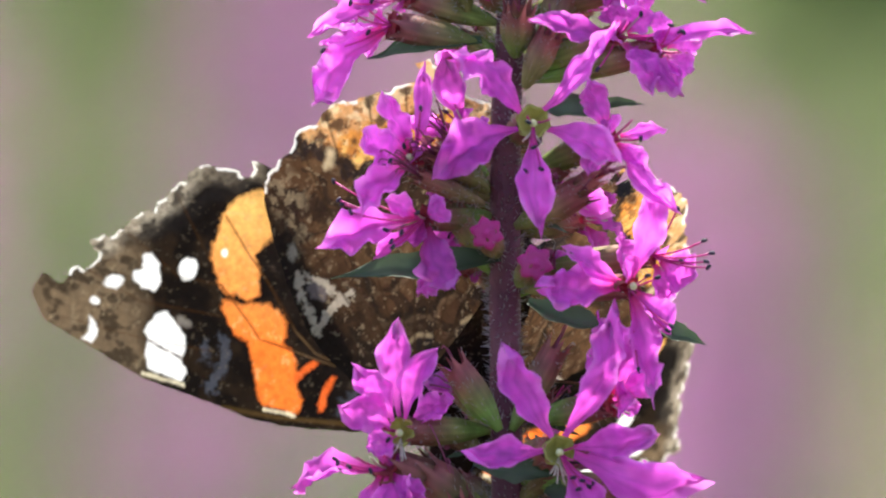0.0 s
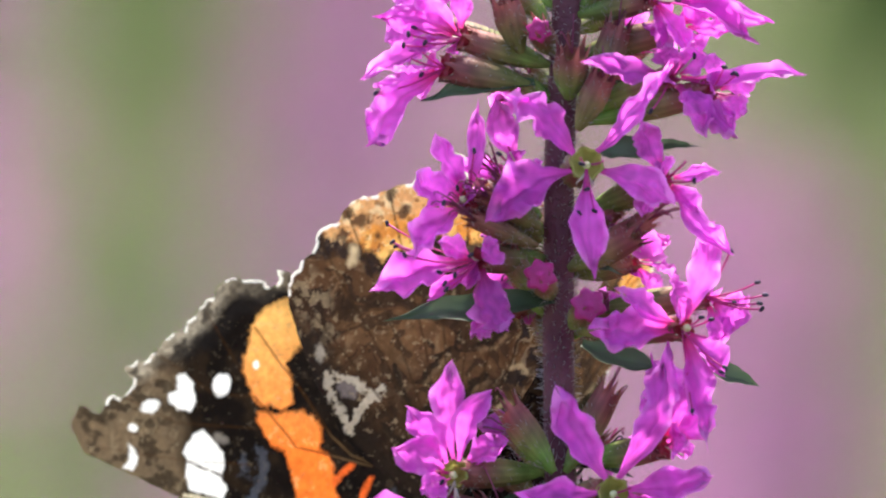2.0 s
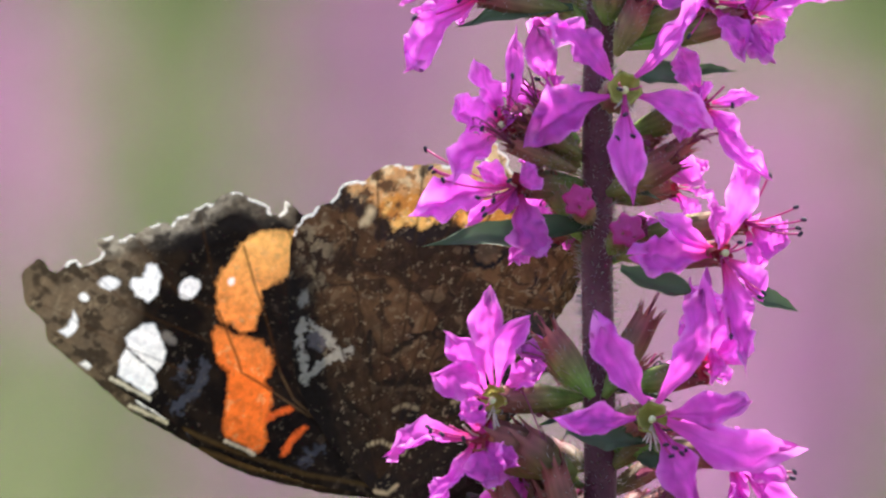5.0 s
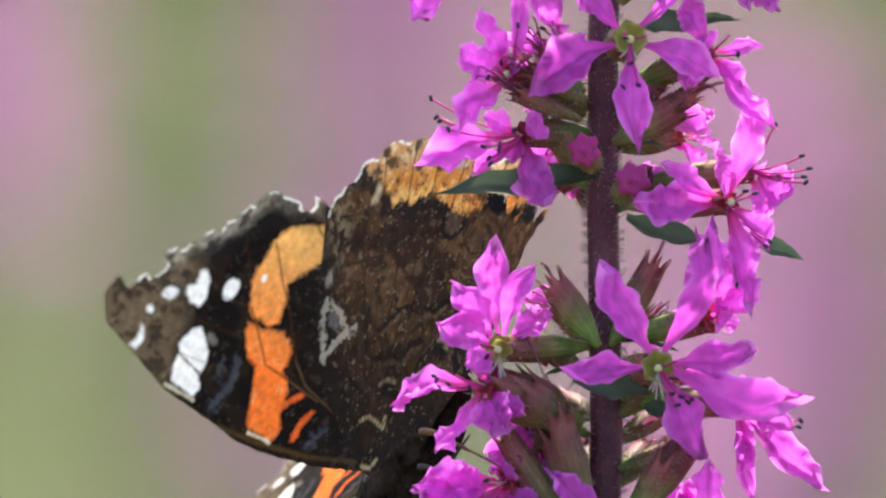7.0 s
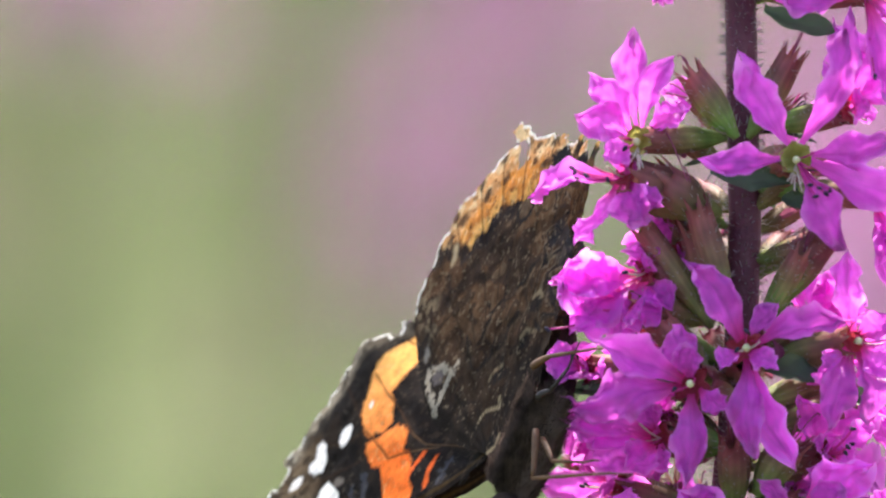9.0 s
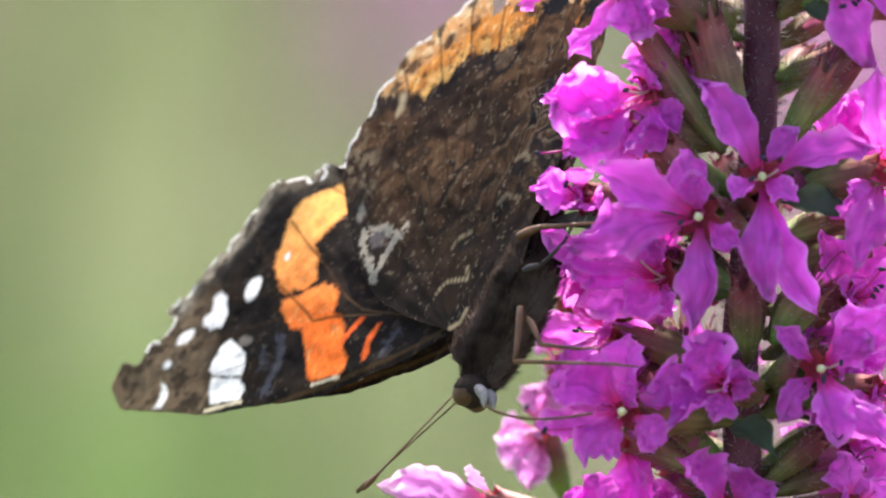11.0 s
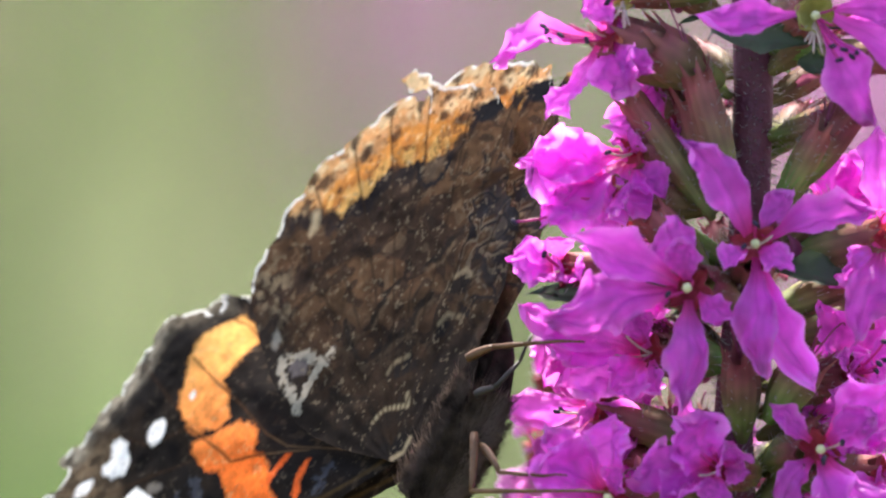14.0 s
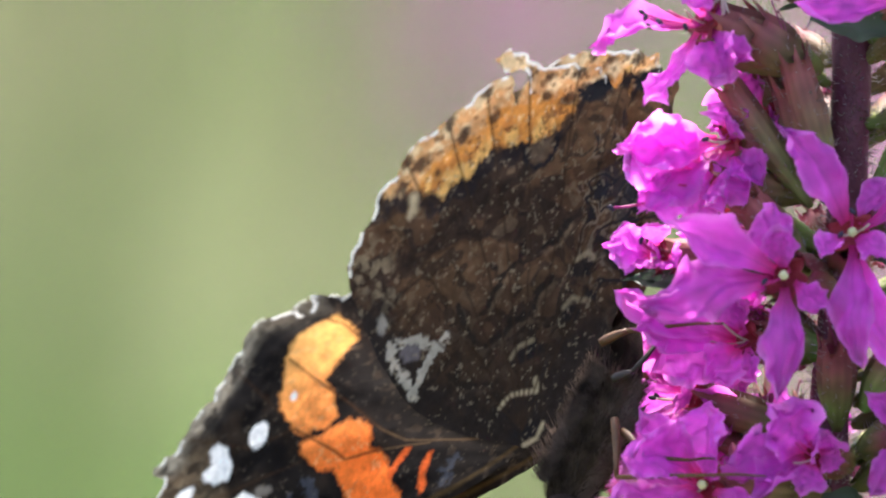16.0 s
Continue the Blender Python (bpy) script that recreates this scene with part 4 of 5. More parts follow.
    under = soft(np.abs(y - low + 0.85 + 0.5 * m) - 0.75 - 0.5 * fbm(x, y * 0.5, 0.55, 81), 0.6)
    col = lay(col, (0.017, 0.013, 0.015), under * 0.85)
    amber = np.ones(x.shape + (3,)) * np.array((0.64, 0.27, 0.060))
    amber = lay(amber, (0.46, 0.17, 0.045), soft(0.25 - fbm(x, y, 0.9, 57), 0.4) * 0.6)
    amber = lay(amber, (0.80, 0.47, 0.15), soft(y - low - 1.4 + 0.7 * m, 1.0) * soft(0.0 - fbm(x, y * 0.5, 0.8, 59), 0.4) * 0.85)
    amber = lay(amber, (0.60, 0.33, 0.15), soft(out - 2.5 + 0.35 * f + 0.3 * m, 0.5) * 0.85)
    amber = lay(amber, (0.72, 0.54, 0.32), soft(out - 1.9 + 0.5 * f, 0.5) * soft(0.10 - fbm(x, y, 0.5, 61), 0.4) * 0.9)
    amber = lay(amber, (0.13, 0.055, 0.026), soft(0.60 - fbm(x, y, 1.7, 89), 0.25) * 0.7)
    amber = lay(amber, (0.80, 0.60, 0.34), soft(0.80 - fbm(x, y, 2.4, 91), 0.3) * 0.6)
    col = col * (1 - strip) + amber * strip
    for k, (cx, cy, rx, ry, turn) in enumerate(((-10.5, 26.3, 0.8, 0.5, 30), (-6.3, 27.3, 0.55, 0.6, 10), (-3.4, 28.3, 0.45, 0.6, 0), (1.4, 28.3, 0.8, 0.4, -8), (-8.8, 25.0, 0.4, 0.5, 20), (3.4, 27.4, 0.9, 0.4, -10), (-12.6, 24.6, 0.8, 0.5, 40), (2.0, 30.0, 0.7, 0.25, -6))):
        col = lay(col, (0.040, 0.022, 0.016), soft(blot(x, y, cx, cy, rx, ry, turn, 0.3, 27 + k), 0.4) * 0.85)
    # the eye-like ring under the margin and the black corner spot
    ring = np.abs(blot(x, y, 0.9, 24.5, 1.6, 1.7)) - 0.26 + 0.15 * f
    col = lay(col, (0.10, 0.068, 0.045), soft(blot(x, y, 0.9, 24.3, 1.2, 1.2), 0.6) * soft(y - 24.9, 0.5) * 0.8)
    col = lay(col, (0.010, 0.009, 0.012), soft(ring, 0.3) * soft(y - 24.9, 0.7))
    col = lay(col, (0.008, 0.008, 0.012), soft(blot(x, y, 5.8, 27.7, 1.7, 0.85, -8, 0.35, 29), 0.4))
    col = lay(col, (0.48, 0.38, 0.24), soft(blot(x, y, -11.1, 23.0, 0.45, 0.95, -8, 0.2, 6), 0.4) * 0.9)
    # pale triangular mark at the leading side, with an ashen border and a lilac heart
    ash = np.minimum(edge_distance(x, y, [(-12.9, 12.1), (-13.0, 11.3), (-10.6, 7.5), (-9.8, 9.2), (-9.0, 10.3), (-7.7, 11.5)], False)[0], edge_distance(x, y, [(-13.0, 12.2), (-11.4, 12.2), (-10.1, 11.7), (-8.2, 10.7)], False)[0])
    col = lay(col, (0.15, 0.13, 0.135), soft(blot(x, y, -10.9, 11.2, 1.0, 0.8, -10, 0.3, 95), 0.4) * 0.85)
    col = lay(col, (0.40, 0.36, 0.30), soft(ash - 0.34 + 0.32 * f, 0.25) * 0.9)
    col = lay(col, (0.36, 0.33, 0.29), soft(blot(x, y, -13.9, 14.2, 0.35, 0.7, 20, 0.3, 97), 0.3) * 0.7)
    # cream arcs over black hollows
    for pts, cx, cy in (([(-2.6, 4.3), (-1.7, 5.0), (-0.3, 4.9), (0.8, 4.7), (0.75, 5.7)], -0.7, 4.0), ([(-0.3, 0.7), (0.8, 0.9), (1.4, 1.9)], 0.3, 1.8), ([(-1.6, 8.0), (-0.9, 8.8), (0.4, 8.9)], -0.3, 8.0), ([(3.4, 10.6), (4.2, 11.2), (5.2, 10.8)], 4.2, 10.2), ([(4.4, 14.2), (5.4, 14.6), (6.2, 13.8)], 5.2, 13.6)):
        col = lay(col, (0.012, 0.010, 0.011), soft(blot(x, y, cx, cy, 1.3, 0.65, 8, 0.3, 99), 0.4) * 0.85)
        col = lay(col, (0.50, 0.40, 0.25), soft(edge_distance(x, y, pts, False)[0] - 0.20 + 0.04 * f, 0.26) * (0.75 if cy < 5 else 0.35))
    for end in ends:
        mid = (root[0] * 0.5 + end[0] * 0.5 + 0.5, root[1] * 0.5 + end[1] * 0.5)
        col = lay(col, (0.030, 0.017, 0.010), vein(x, y, [root, mid, end], 0.20) * 0.8)
        col = lay(col, (0.035, 0.02, 0.014), soft(np.hypot(x - end[0], y - end[1]) - 0.6 + 0.3 * f, 0.4) * (out < 2.0)[..., None] * 0.85)
    col = lay(col, (0.34, 0.27, 0.18), soft(0.85 - fbm(x, y, 2.6, 33), 0.25) * 0.35)
    fringe = ((y > 19.0) & (x < 6.8) & ~((x > -2.4) & (x < -0.3) & (y < 30.6)))[..., None] * soft(edge - 0.26 + 0.08 * f, 0.14)
    return lay(col, (0.86, 0.85, 0.82), fringe * soft(-0.12 - fbm(x, y, 0.7, 35, 2), 0.25))


def wing(name, poly, paint, parent, lift, seed, ragged, seam=None):
    """A wing in the plane x, z: a fine lattice fitted to the outline, gently arched, with veins pressed in."""
    poly = rough_edge(poly, 0.5, 0.26, seed, ragged)
    step = 0.105
    lo, hi = np.min(poly, 0) - step, np.max(poly, 0) + step
    gx, gy = np.meshgrid(np.arange(lo[0], hi[0], step), np.arange(lo[1], hi[1], step))
    within = inside(gx, gy, poly)
    dist, bx, by = edge_distance(gx, gy, poly)
    cell = within[:-1, :-1] | within[1:, :-1] | within[:-1, 1:] | within[1:, 1:]
    used = np.zeros(gx.shape, bool)
    for a in (slice(None, -1), slice(1, None)):
        for b in (slice(None, -1), slice(1, None)):
            used[a, b] |= cell
    index = np.full(gx.shape, -1)
    index[used] = np.arange(used.sum())
    px, py = np.where(within, gx, bx)[used], np.where(within, gy, by)[used]
    edge = np.where(within, dist, 0)[used]
    colours = np.clip(paint(px, py, edge), 0.003, 1)
    reach = np.hypot(px, py)
    bulge = lift + 0.0016 * reach ** 2 * 0.5 + 0.10 * fbm(px, py, 0.35, seed) * np.clip(reach / 10, 0, 1) + 0.05 * np.sin(np.arctan2(py, -px) * 26) * np.clip(reach / 12, 0, 1)
    if seam:
        # the inner side tucks in behind the other wing
        bulge = bulge + 1.9 * np.exp(-(edge_distance(px, py, seam, False)[0] / 4.0) ** 2) * np.clip(reach / 8, 0, 1)
    verts = np.stack([px * 0.001, bulge * 0.001, py * 0.001], 1)
    rows, cols = np.nonzero(cell)
    faces = [(index[r, c], index[r, c + 1], index[r + 1, c + 1], index[r + 1, c]) for r, c in zip(rows, cols)]
    return mesh_object(name, verts.tolist(), [tuple(int(i) for i in q) for q in faces], WING, parent, colours)


butterfly = tagged(new("butterfly"), "dark brown butterfly with orange wing bands clinging to the flower spike", "butterfly")
near_fore = tagged(wing("forewing", FORE, fore_colours, butterfly, 0.0, 2, 6.0, FORE_SEAM), "black forewing with an orange band and white spots")
near_hind = tagged(wing("hindwing", HIND, hind_colours, butterfly, 0.0, 5, 18.0), "mottled brown hindwing with a ragged orange edge")


far_fore = new("forewing", near_fore.data)
far_fore.parent = butterfly
tagged(far_fore, near_fore["label"])
far_hind = tagged(wing("hindwing", HIND_WHOLE, hind_colours, butterfly, 0.0, 6, 18.0), "mottled brown hindwing with an orange edge")

# body
a, b = BODY_AXIS
axis = (b - a).normalized()

mid = Vector((0.0051, 0.0016, 0.0001))
thorax = mesh_object("thorax", *tube_data([mid + axis * s * 0.001 for s in (-6.4, -5.8, -4.6, -3.2, -1.5, 0.5, 2.5, 4.2, 5.2)], [0.0005, 0.0011, 0.0014, 0.0015, 0.0016, 0.0016, 0.0014, 0.0011, 0.0005], 16), FUR, butterfly)
rear = [Vector((0.0064 + 0.0004 * math.sin(s * 3), 0.0022 + 0.0004 * s, 0.0020 + 0.0112 * s)) for s in [i / 9 for i in range(10)]]
abdomen = mesh_object("abdomen", *tube_data(rear, [0.0012, 0.0015, 0.0016, 0.0016, 0.0016, 0.0015, 0.0013, 0.0010, 0.0006, 0.0002], 14, True, 0.04, 7), FUR, butterfly)
hd = Vector((0.0027, 0.0008, -0.0052))
head = mesh_object("head", *ball_data(hd, 0.0015, (1, 1.1, 0.9), 9, 14), FUR, butterfly)
for s in (-1, 1):
    mesh_object("eye", *ball_data(hd + Vector((-0.0001, 0.0007 * s, -0.0003)), 0.00112, (1, 0.8, 1), 9, 14), EYE, head)
    mesh_object("palp", *tube_data(bend(hd + Vector((0.0008, 0.0005 * s, 0)), hd + Vector((0.0022, 0.0005 * s, -0.0006)), hd + Vector((0.0021, 0.0004 * s, -0.0020)), 6), [0.0003, 0.00042, 0.00048, 0.0004, 0.00025, 0.0001], 8), PALP, head)
    base, reach = hd + Vector((-0.0012, 0.0004 * s, 0.0004)), hd + Vector((-0.0120 - 0.0011 * s, 0.0006 * s, -0.0057 + 0.0004 * s))
    way = (reach - base).normalized()
    mesh_object("antenna", *tube_data([base, base.lerp(reach, 0.5), reach - way * 0.0022, reach - way * 0.001, reach], [0.00008, 0.00007, 0.00009, 0.00024, 0.00016], 7), LEG, head)
# long hair: dark on the flanks, pale along the breast and round the neck
for name, mat, count, spread, low, high in (("flank_hair", FUR_BROWN, 7000, 3.1, 0.0003, 0.0009), ("breast_hair", FUR_PALE, 900, 0.5, 0.0002, 0.0006)):
    pieces = []
    for i in range(count):
        s = rnd.uniform(-5.8, 4.4)
        o = mid + axis * s * 0.001
        t = rnd.uniform(-spread, spread) if spread < 1 else rnd.uniform(0.45, 5.83)
        out = (Vector((axis.z, 0, -axis.x)) * math.cos(t) + Vector((0, 1, 0)) * math.sin(t))
        r = float(np.interp(s, (-6.4, -4.6, -1.5, 0.5, 2.5, 5.2), (0.0005, 0.0014, 0.0016, 0.0016, 0.0014, 0.0005)))
        tip = o + out * (r + rnd.uniform(low, high) * 0.7) + axis * rnd.uniform(0.3, 1.8) * 0.001 + Vector((rnd.uniform(-1, 1), rnd.uniform(-1, 1), rnd.uniform(-1, 1))) * 0.0005
        pieces.append(tube_data([o + out * r * 0.95, (o + out * r * 1.15 + tip) / 2, tip], [0.000035, 0.00003, 0.00001], 3, False))
    tagged(mesh_object(name, *merged(pieces), mat, butterfly), kind="stuff")
# longer hair from the shoulders over the roots of the near wings
pieces = []
for i in range(1500):
    s = rnd.uniform(-4.5, 5.0)
    o = mid + axis * s * 0.001
    out = Vector((-axis.z, 0, axis.x)) * rnd.uniform(0.1, 1.4) * 0.001
    root = o + out + Vector((0, -0.0018 - rnd.uniform(0, 0.0005), 0))
    way = (Vector((-0.35, -0.05, 0.94)) + Vector((rnd.uniform(-1, 1), rnd.uniform(-0.3, 0.5), rnd.uniform(-1, 1))) * 0.45) * rnd.uniform(0.0006, 0.0019)
    pieces.append(tube_data([root, root + way * 0.5 + Vector((0, -0.0002, 0)), root + way], [0.000035, 0.00003, 0.00001], 3, False))
tagged(mesh_object("shoulder_hair", *merged(pieces), FUR_BROWN, butterfly), kind="stuff")
proboscis = bend(hd + Vector((0.0016, -0.0004, -0.0014)), hd + Vector((0.0055, 0.000, -0.0045)), hd + Vector((0.0125, 0.002, -0.0040)), 10)
mesh_object("proboscis", *tube_data(proboscis, [0.00011] * 10, 6), LEG, head)


def leg_part(points, r, mat):
    """A jointed leg: thigh, shin and a thin foot, through points in millimetres."""
    pts = [Vector(p) * 0.001 for p in points]
    pieces = [tube_data(bend(pts[0], (pts[0] + pts[1]) / 2 + Vector((0.0002, 0, 0.0002)), pts[1], 6), [r * 1.3, r * 1.5, r * 1.4, r * 1.2, r, r * 0.85], 8)]
    pieces.append(tube_data([pts[1], pts[1].lerp(pts[2], 0.5), pts[2]], [r * 0.85, r * 0.8, r * 0.6], 8))
    pieces.append(tube_data([pts[2], pts[2].lerp(pts[3], 0.5) + Vector((0, 0, 0.0001)), pts[3]], [r * 0.55, r * 0.5, r * 0.3], 6))
    mesh_object("leg", *merged(pieces), mat, butterfly)


leg_part(((7.4, -0.8, 6.4), (9.6, -0.4, 6.9), (13.0, 0.6, 6.7), (16.5, 2.0, 6.4)), 0.00025, LEG)
leg_part(((8.2, -0.4, 3.4), (9.7, 0.0, 3.7), (11.4, 0.6, 5.6), (12.1, 1.0, 8.0)), 0.00024, LEG_DARK)
leg_part(((8.2, -0.2, 0.4), (8.2, 0.0, -4.2), (15.0, 2.0, -5.2), (19.6, 3.0, -6.2)), 0.00023, LEG)
leg_part(((8.4, 0.4, -0.4), (10.3, 0.6, -3.0), (13.5, 2.0, -3.6), (15.3, 2.6, -3.8)), 0.00021, LEG)

# ---- meadow behind ----
def far_ground(nt):
    link = nt.links.new
    out = nt.nodes.new("ShaderNodeOutputMaterial")
    coord = nt.nodes.new("ShaderNodeTexCoord")
    a = node(nt, "ShaderNodeTexNoise", Scale=1.1, Detail=5.0)
    b = node(nt, "ShaderNodeTexNoise", Scale=30.0, Detail=4.0)
    stretch = nt.nodes.new("ShaderNodeMapping")
    stretch.inputs["Scale"].default_value = (3.5, 0.7, 1)
    link(coord.outputs["Object"], stretch.inputs["Vector"])
    link(stretch.outputs[0], a.inputs["Vector"])
    link(coord.outputs["Object"], b.inputs["Vector"])
    mix = nt.nodes.new("ShaderNodeMix")
    mix.data_type = "RGBA"
    mix.inputs[6].default_value, mix.inputs[7].default_value = (0.062, 0.106, 0.033, 1), (0.126, 0.110, 0.076, 1)
    ramp = nt.nodes.new("ShaderNodeMapRange")
    ramp.inputs[1].default_value, ramp.inputs[2].default_value = 0.35, 0.65
    link(a.outputs["Fac"], ramp.inputs[0])
    link(ramp.outputs[0], mix.inputs[0])
    bs = node(nt, "ShaderNodeBsdfPrincipled", Roughness=0.9)
    bs.inputs["Specular IOR Level"].default_value = 0.0
    bp = node(nt, "ShaderNodeBump", Strength=1.0, Distance=0.05)
    link(b.outputs["Fac"], bp.inputs["Height"])
    link(bp.outputs[0], bs.inputs["Normal"])
    link(mix.outputs[2], bs.inputs["Base Color"])
    link(bs.outputs[0], out.inputs["Surface"])


BLOOM = leafy("distant_bloom", (0.44, 0.165, 0.36), (0.56, 0.245, 0.46), 30, 0.8, 0.5)
DISTANT_STEM = leafy("distant_stem", (0.12, 0.09, 0.05), (0.18, 0.14, 0.08), 30, 0.8, 0.0)
FOLIAGE = leafy("distant_foliage", (0.13, 0.18, 0.055), (0.20, 0.26, 0.09), 30, 0.8, 0.5)
GRASS = leafy("grass", (0.07, 0.13, 0.022), (0.13, 0.17, 0.05), 3, 0.8, 0.4, spec=0.05)
GROUND = material("meadow_ground", far_ground)
g = mesh_object("ground", [(-400, -400, 0), (400, -400, 0), (400, 400, 0), (-400, 400, 0)], [(0, 1, 2, 3)], GROUND, None, None, False)
tagged(g, "green summer meadow, far out of focus", "meadow", kind="structure")


def far_place(mx, my, far):
    """The point far metres behind the plant on the ray through a plan place."""
    eye, target = Vector((0, -2, 0)), P(mx, my)
    return TILT @ (eye + (target - eye) / 2.0 * (2 + far))


def far_spike(seed, top, bottom, count, radius, mat=None):
    """A distant loosestrife: a leaning stem from the ground with a column of small petals on its upper part."""
    r = random.Random(seed)
    ob = tagged(new("background_loosestrife"), "blurred loosestrife plant with mauve flower spike, standing in the meadow", "flower", "" if mat else "background loosestrife")
    lean = top - bottom
    foot = bottom - lean * (bottom.z / lean.z)
    ob.location = foot
    path = [Vector((0, 0, 0)), bottom - foot, top - foot]
    mesh_object("stem", *tube_data(path, [0.004, 0.003, 0.001], 6), DISTANT_STEM, ob)
    verts, faces = [], []
    for i in range(count):
        s = r.uniform(0, 1) ** 0.9
        t = r.uniform(0, 6.283)
        rad = radius * r.uniform(0.2, 1) * (1.1 - 0.5 * s)
        c = (bottom - foot).lerp(top - foot, s) + Vector((math.cos(t), math.sin(t), 0)) * rad
        u = Vector((r.uniform(-1, 1), r.uniform(-1, 1), r.uniform(-1, 1))).normalized() * 0.007
        v = u.orthogonal().normalized() * 0.0035
        k = len(verts)
        verts += [c - u, c + v, c + u + Vector((0, 0, 0.0015)), c - v]
        faces.append((k, k + 1, k + 2, k + 3))
    tagged(mesh_object("bloom", verts, faces, mat or BLOOM, ob, None, False), kind="stuff")
    for i in range(10):
        s = 0.1 + 0.075 * i
        c = (bottom - foot) * s
        t = r.uniform(0, 6.283)
        out = Vector((math.cos(t), math.sin(t), 0.3))
        across = Vector((-math.sin(t), math.cos(t), 0)) * 0.008
        mesh_object("leaf", [c, c + out * 0.035 + across, c + out * 0.08, c + out * 0.035 - across], [(0, 1, 2, 3)], FOLIAGE, ob, None, False)
    return ob


# plan places of each spike's top and of the lower end of its bloom, metres behind the plant, petals, radius
SPIKES = [((740, -700), (560, 860), 3.8, 330, 0.032), ((40, -900), (-130, 680), 3.6, 340, 0.034), ((1470, 380), (1390, 1500), 3.6, 230, 0.036), ((1290, 250), (1260, 1300), 4.4, 230, 0.034),
          ((720, -500), (680, 600), 5.0, 130, 0.030), ((-60, -600), (-190, 560), 4.6, 280, 0.034), ((1050, -700), (1060, 1100), 5.0, 300, 0.036), ((820, -600), (790, 1100), 4.9, 200, 0.036),
          ((480, 700), (520, 1300), 4.6, 130, 0.04), ((150, 500), (170, 900), 5.2, 40, 0.04), ((1190, 800), (1140, 2100), 4.2, 330, 0.05)]
SPIKES += [((2300, -900), (2250, 600), 4.0, 600, 0.028), ((3100, -700), (3000, 800), 5.0, 600, 0.028), ((-1900, -700), (-2000, 500), 5.0, 600, 0.028), ((-2900, -900), (-2800, 400), 4.2, 600, 0.028)]
for i, (high, low, far, count, radius) in enumerate(SPIKES):
    far_spike(50 + i, far_place(*high, far), far_place(*low, far), count, radius)

shrub = far_spike(90, far_place(1720, -500, 3.4), far_place(1640, 130, 3.4), 900, 0.036, FOLIAGE)
shrub.name = "background_shrub"
tagged(shrub, "blurred leafy green plant standing in the meadow", "shrub")

weed = far_spike(91, far_place(340, -300, 4.0), far_place(290, 900, 4.0), 280, 0.042, FOLIAGE)
weed.name = "background_shrub"
tagged(weed, "blurred tall green weed standing in the meadow", "shrub")

# grass
grass = random.Random(9)
verts, faces = [], []
for i in range(9000):
    x, y = grass.uniform(-2.5, 2.5), grass.uniform(-3.0, 13.0)
    h = grass.uniform(0.05, 0.16)
    t = grass.uniform(0, 6.283)
    across, lean = Vector((math.cos(t), math.sin(t), 0)) * 0.004, Vector((grass.uniform(-1, 1), grass.uniform(-1, 1), 0)) * h * 0.4
    k = len(verts)
    o = Vector((x, y, 0))
    verts += [o - across, o + across, o + lean * 0.4 + across * 0.7 + Vector((0, 0, h * 0.6)), o + lean * 0.4 - across * 0.7 + Vector((0, 0, h * 0.6)), o + lean + Vector((0, 0, h))]
    faces += [(k, k + 1, k + 2, k + 3), (k + 3, k + 2, k + 4)]
tagged(mesh_object("meadow_grass", verts, faces, GRASS, None, None, False), "short green meadow grass", "grass", kind="stuff")

cam.data.dof.use_dof = True
cam.data.dof.focus_object = plant
cam.data.dof.aperture_fstop = 36.0


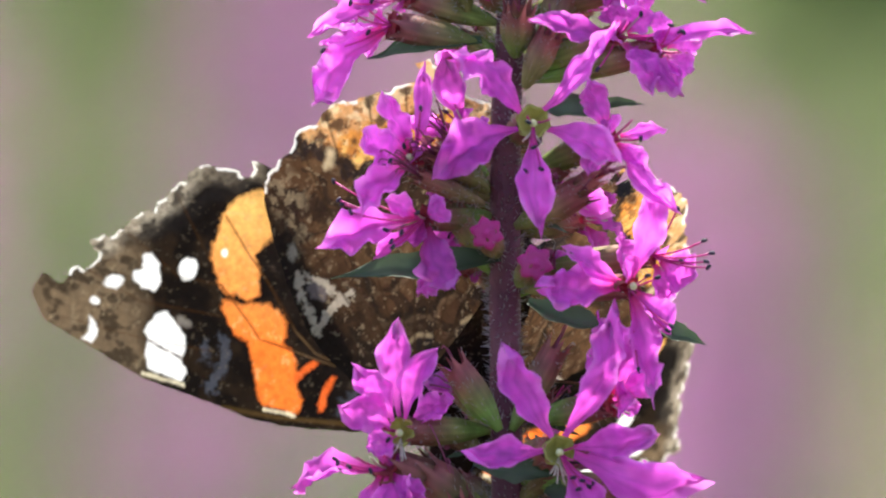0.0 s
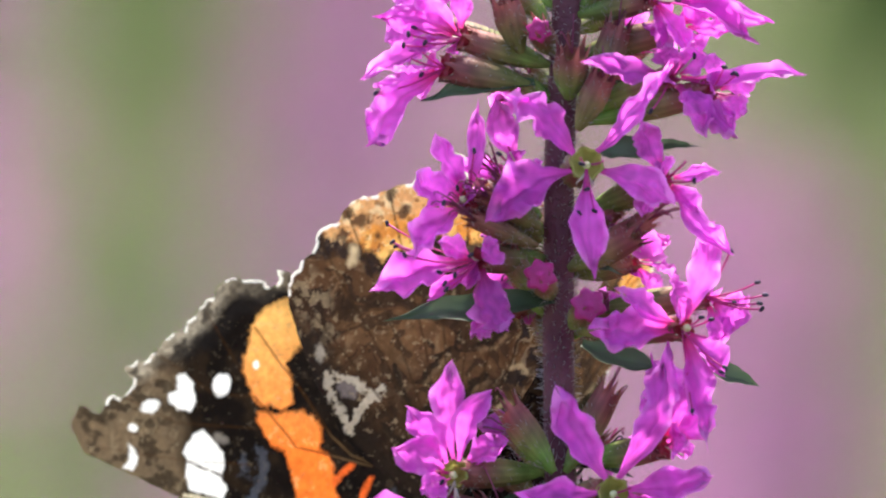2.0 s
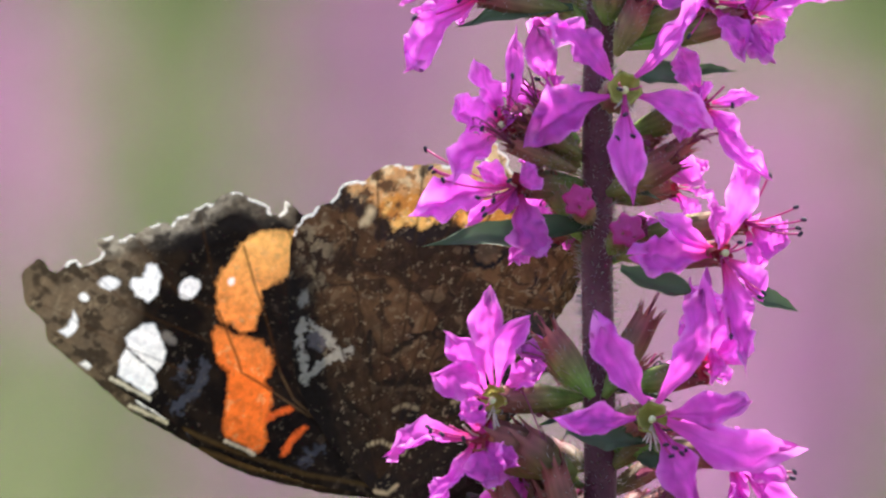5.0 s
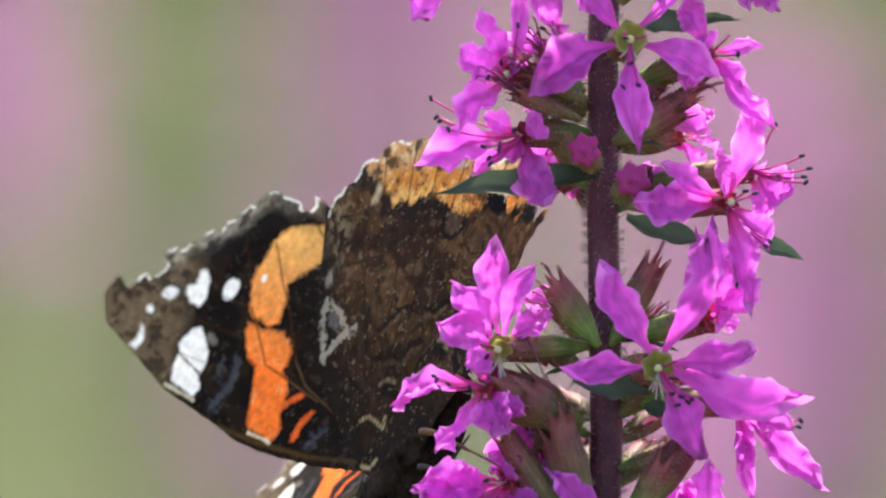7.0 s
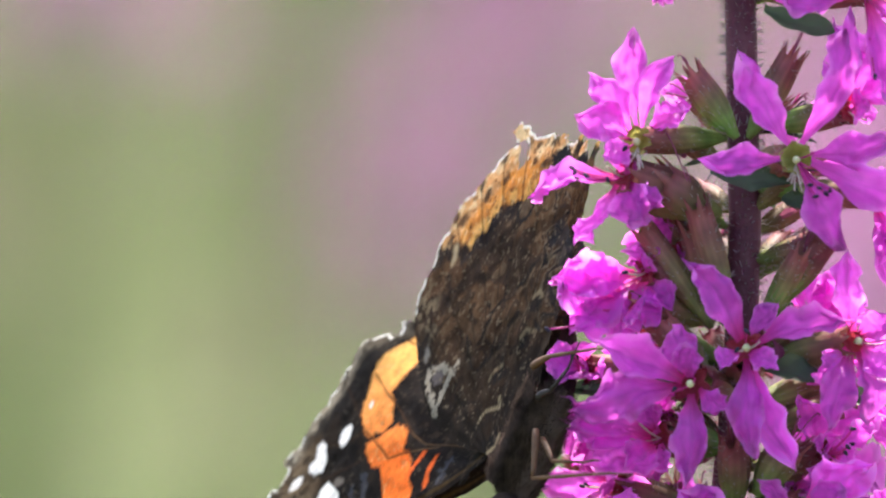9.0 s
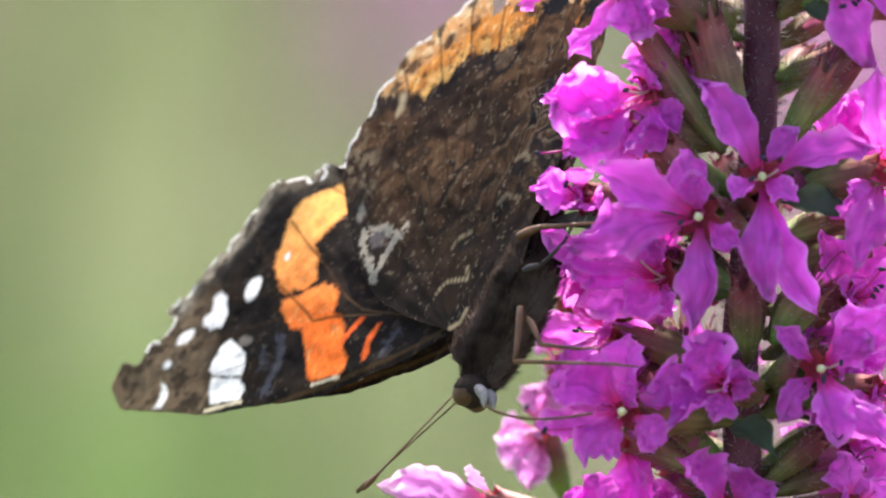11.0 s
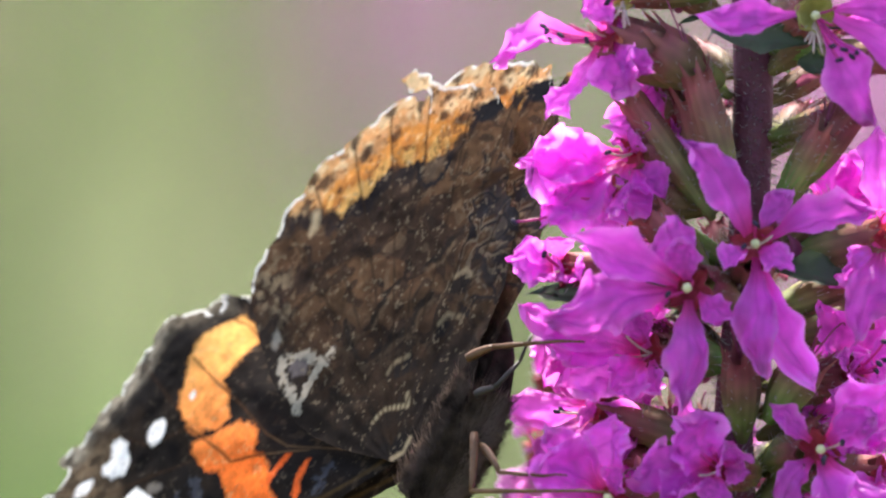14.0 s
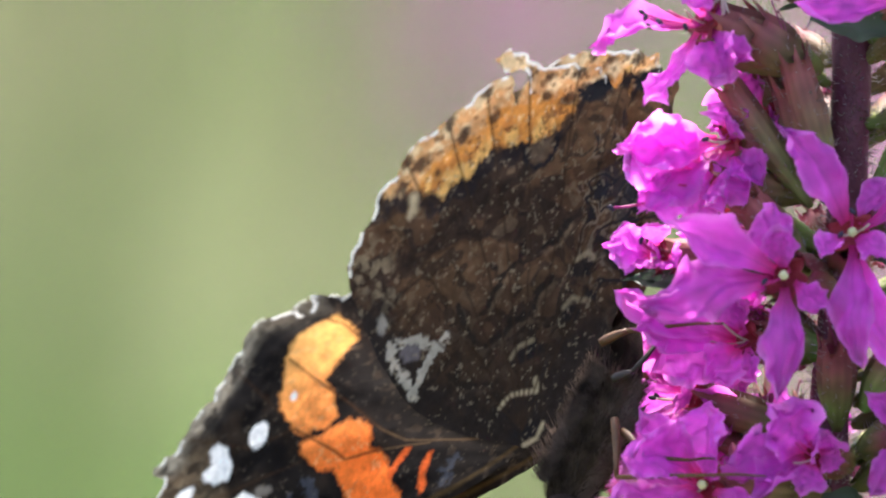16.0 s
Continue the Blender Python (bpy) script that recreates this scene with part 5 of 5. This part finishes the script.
def motions():
    """The butterfly creeps down and round the stem, opening and folding its wings."""
    # seconds, plan place of the wing roots, depth, turn, nod, lean, sweep, dip and twist of the forewing, gap between the hindwings, gap between the forewings
    rows = [
        (0, 884.2, 858.5, -9, -23.9, 12, -8.7, -2.9, 0, 2.2, 104, 104),
        (0.5, 886.1, 851, -9, -20.1, 9.1, -6.6, -2.1, -0.8, 0.6, 112, 107),
        (1, 889.8, 873.4, -9, -16.6, 3.5, -4.4, -1.5, -1.2, 0.1, 122, 122),
        (1.5, 882.7, 860.4, -9, -17.6, 7.4, -6.2, -1.8, -0.9, -0.6, 108, 108),
        (2, 859.9, 944.4, -9, -21.3, 7, -3.7, -0.9, -1, -3.2, 85, 82),
        (2.5, 850.4, 1013.4, -9, -14.9, 4.2, 4, -1.3, -1.1, -1.9, 42, 35),
        (3, 775.9, 1047.9, -9, -16.6, 2.9, -5.2, 1.1, -3.2, 1.8, 28, 6)]
    rows += [
        (3.5, 778.5, 1043.4, -9, -19.7, -5.1, 0.1, -1.3, -6.6, 8.2, 22, 3),
        (4, 774.3, 1049.3, -8.5, -20.1, 4.7, -3.3, -1.3, -3.3, 3.2, 22, 3),
        (4.5, 669.6, 1029.9, -8, -19.1, -1.4, -20.3, -3.3, -0.3, 5.3, 22, 5),
        (5.75, 640.5, 1057.1, -7, -35.4, 6.2, -24.2, -0.6, -4.2, 7, 20, 22),
        (7, 611.5, 1084.4, -6, -51.7, 13.9, -28.1, 2.2, -8, 8.8, 18, 38),
        (7.5, 584.9, 1160.7, -5, -49, 5.1, -16.5, 0, -6.3, 8.4, 14, 14),
        (8, 598.4, 1264.6, -4, -31.3, -13.1, 1.1, 1.5, -4.2, 6.9, 10, 2)]
    rows += [
        (8.5, 572.5, 1327.4, 0, -41.4, -28.6, 11.7, 0.9, -5, 7.2, 8, 1),
        (9, 597.5, 1421.5, 3, -53, -40.1, 28.4, 2.7, -4.9, 5.4, 6, 1),
        (9.5, 589.1, 1432.7, 3, -43.2, -36.6, 25.5, 2.3, -4, 6.2, 6, 1),
        (10.75, 571.3, 1468.4, 3, -43.7, -36.9, 21.5, 1.5, -2.9, 4.9, 8, 1),
        (12, 553.5, 1504, 3, -44.3, -37.3, 17.5, 0.7, -1.9, 3.6, 9, 1),
        (12.5, 540.3, 1510.4, 3, -40.5, -39.2, 18.2, 0.7, -1.5, 3.9, 8, 1),
        (13, 540.4, 1551.3, 3, -40.8, -35.4, 20.7, 1.5, -2.9, 4.6, 4, 1)]
    rows += [
        (13.5, 531.1, 1550.7, 3, -40.9, -39.5, 21.2, 2, -2, 4.2, 4, 1),
        (14, 527.3, 1549.2, 3, -39, -35.4, 19.9, 2.3, -1.5, 3.5, 4, 1),
        (14.5, 547, 1546.8, 3, -43.6, -27, 17, 2.7, -1.2, 3.4, 4, 1),
        (15, 537, 1535.9, 3, -45.4, -34.3, 17.1, 3.8, -1.8, 3.3, 5, 1),
        (15.5, 535.4, 1536.2, 3, -42.2, -32.8, 13.8, 2.8, -3, 5.7, 5, 1),
        (16, 583.6, 1550.3, 3, -33.3, -30.7, 19.5, 4.7, -2.8, 3.1, 5, 1)]

    def turn(deg, about):
        return Matrix.Rotation(radians(deg), 4, about)

    walk(butterfly, [(t, TILT @ Matrix.Translation(P(x, y, d)) @ turn(-lean, "Y") @ turn(yaw, "Z") @ turn(nod, "X")) for t, x, y, d, yaw, nod, lean, sweep, dip, twist, gap, fold in rows])
    hinge = Vector((0.45, 0, 0.89)).normalized()
    def behind(r):
        """The forewing's root lies a little behind that of the hindwing."""
        return Matrix.Translation((turn(-r[6], "Y") @ turn(r[4], "Z") @ turn(r[5], "X")).to_3x3().inverted() @ Vector((0, 0.0013, 0)))

    walk(near_fore, [(r[0], behind(r) @ turn(r[8], "X") @ turn(r[9], "Z") @ turn(-r[7], "Y")) for r in rows])
    walk(near_hind, [(0, Matrix()), (16, Matrix())])
    walk(far_hind, [(r[0], Matrix.Translation((0, 0.0012, float(np.interp(r[0], (9.5, 12.5, 13, 14, 14.5), (0, 0.0014, 0.0022, 0.0022, 0.0014))))) @ turn(-r[10], hinge) @ turn(float(np.interp(r[0], (9.5, 12), (0, 8))), "Y")) for r in rows])
    # the far forewing keeps closer to the near one when the wings are folded, and droops while they close
    droop = [(0, 6), (1.5, 6), (2, 3), (2.5, -3), (4.5, -3), (5.75, -9), (7, -25), (7.5, -2), (8, 2), (9, 5), (16, 5)]
    poses = []
    for r in rows:
        d = float(np.interp(r[0], [q[0] for q in droop], [q[1] for q in droop]))
        flip = -1 if r[11] > 60 else 1
        poses.append((r[0], Matrix.Translation((0, 0.0022, 0)) @ turn(-r[11], hinge) @ turn(r[8] * flip, "X") @ turn(r[9] * flip, "Z") @ turn(-r[7] + d, "Y")))
    walk(far_fore, poses)


motions()
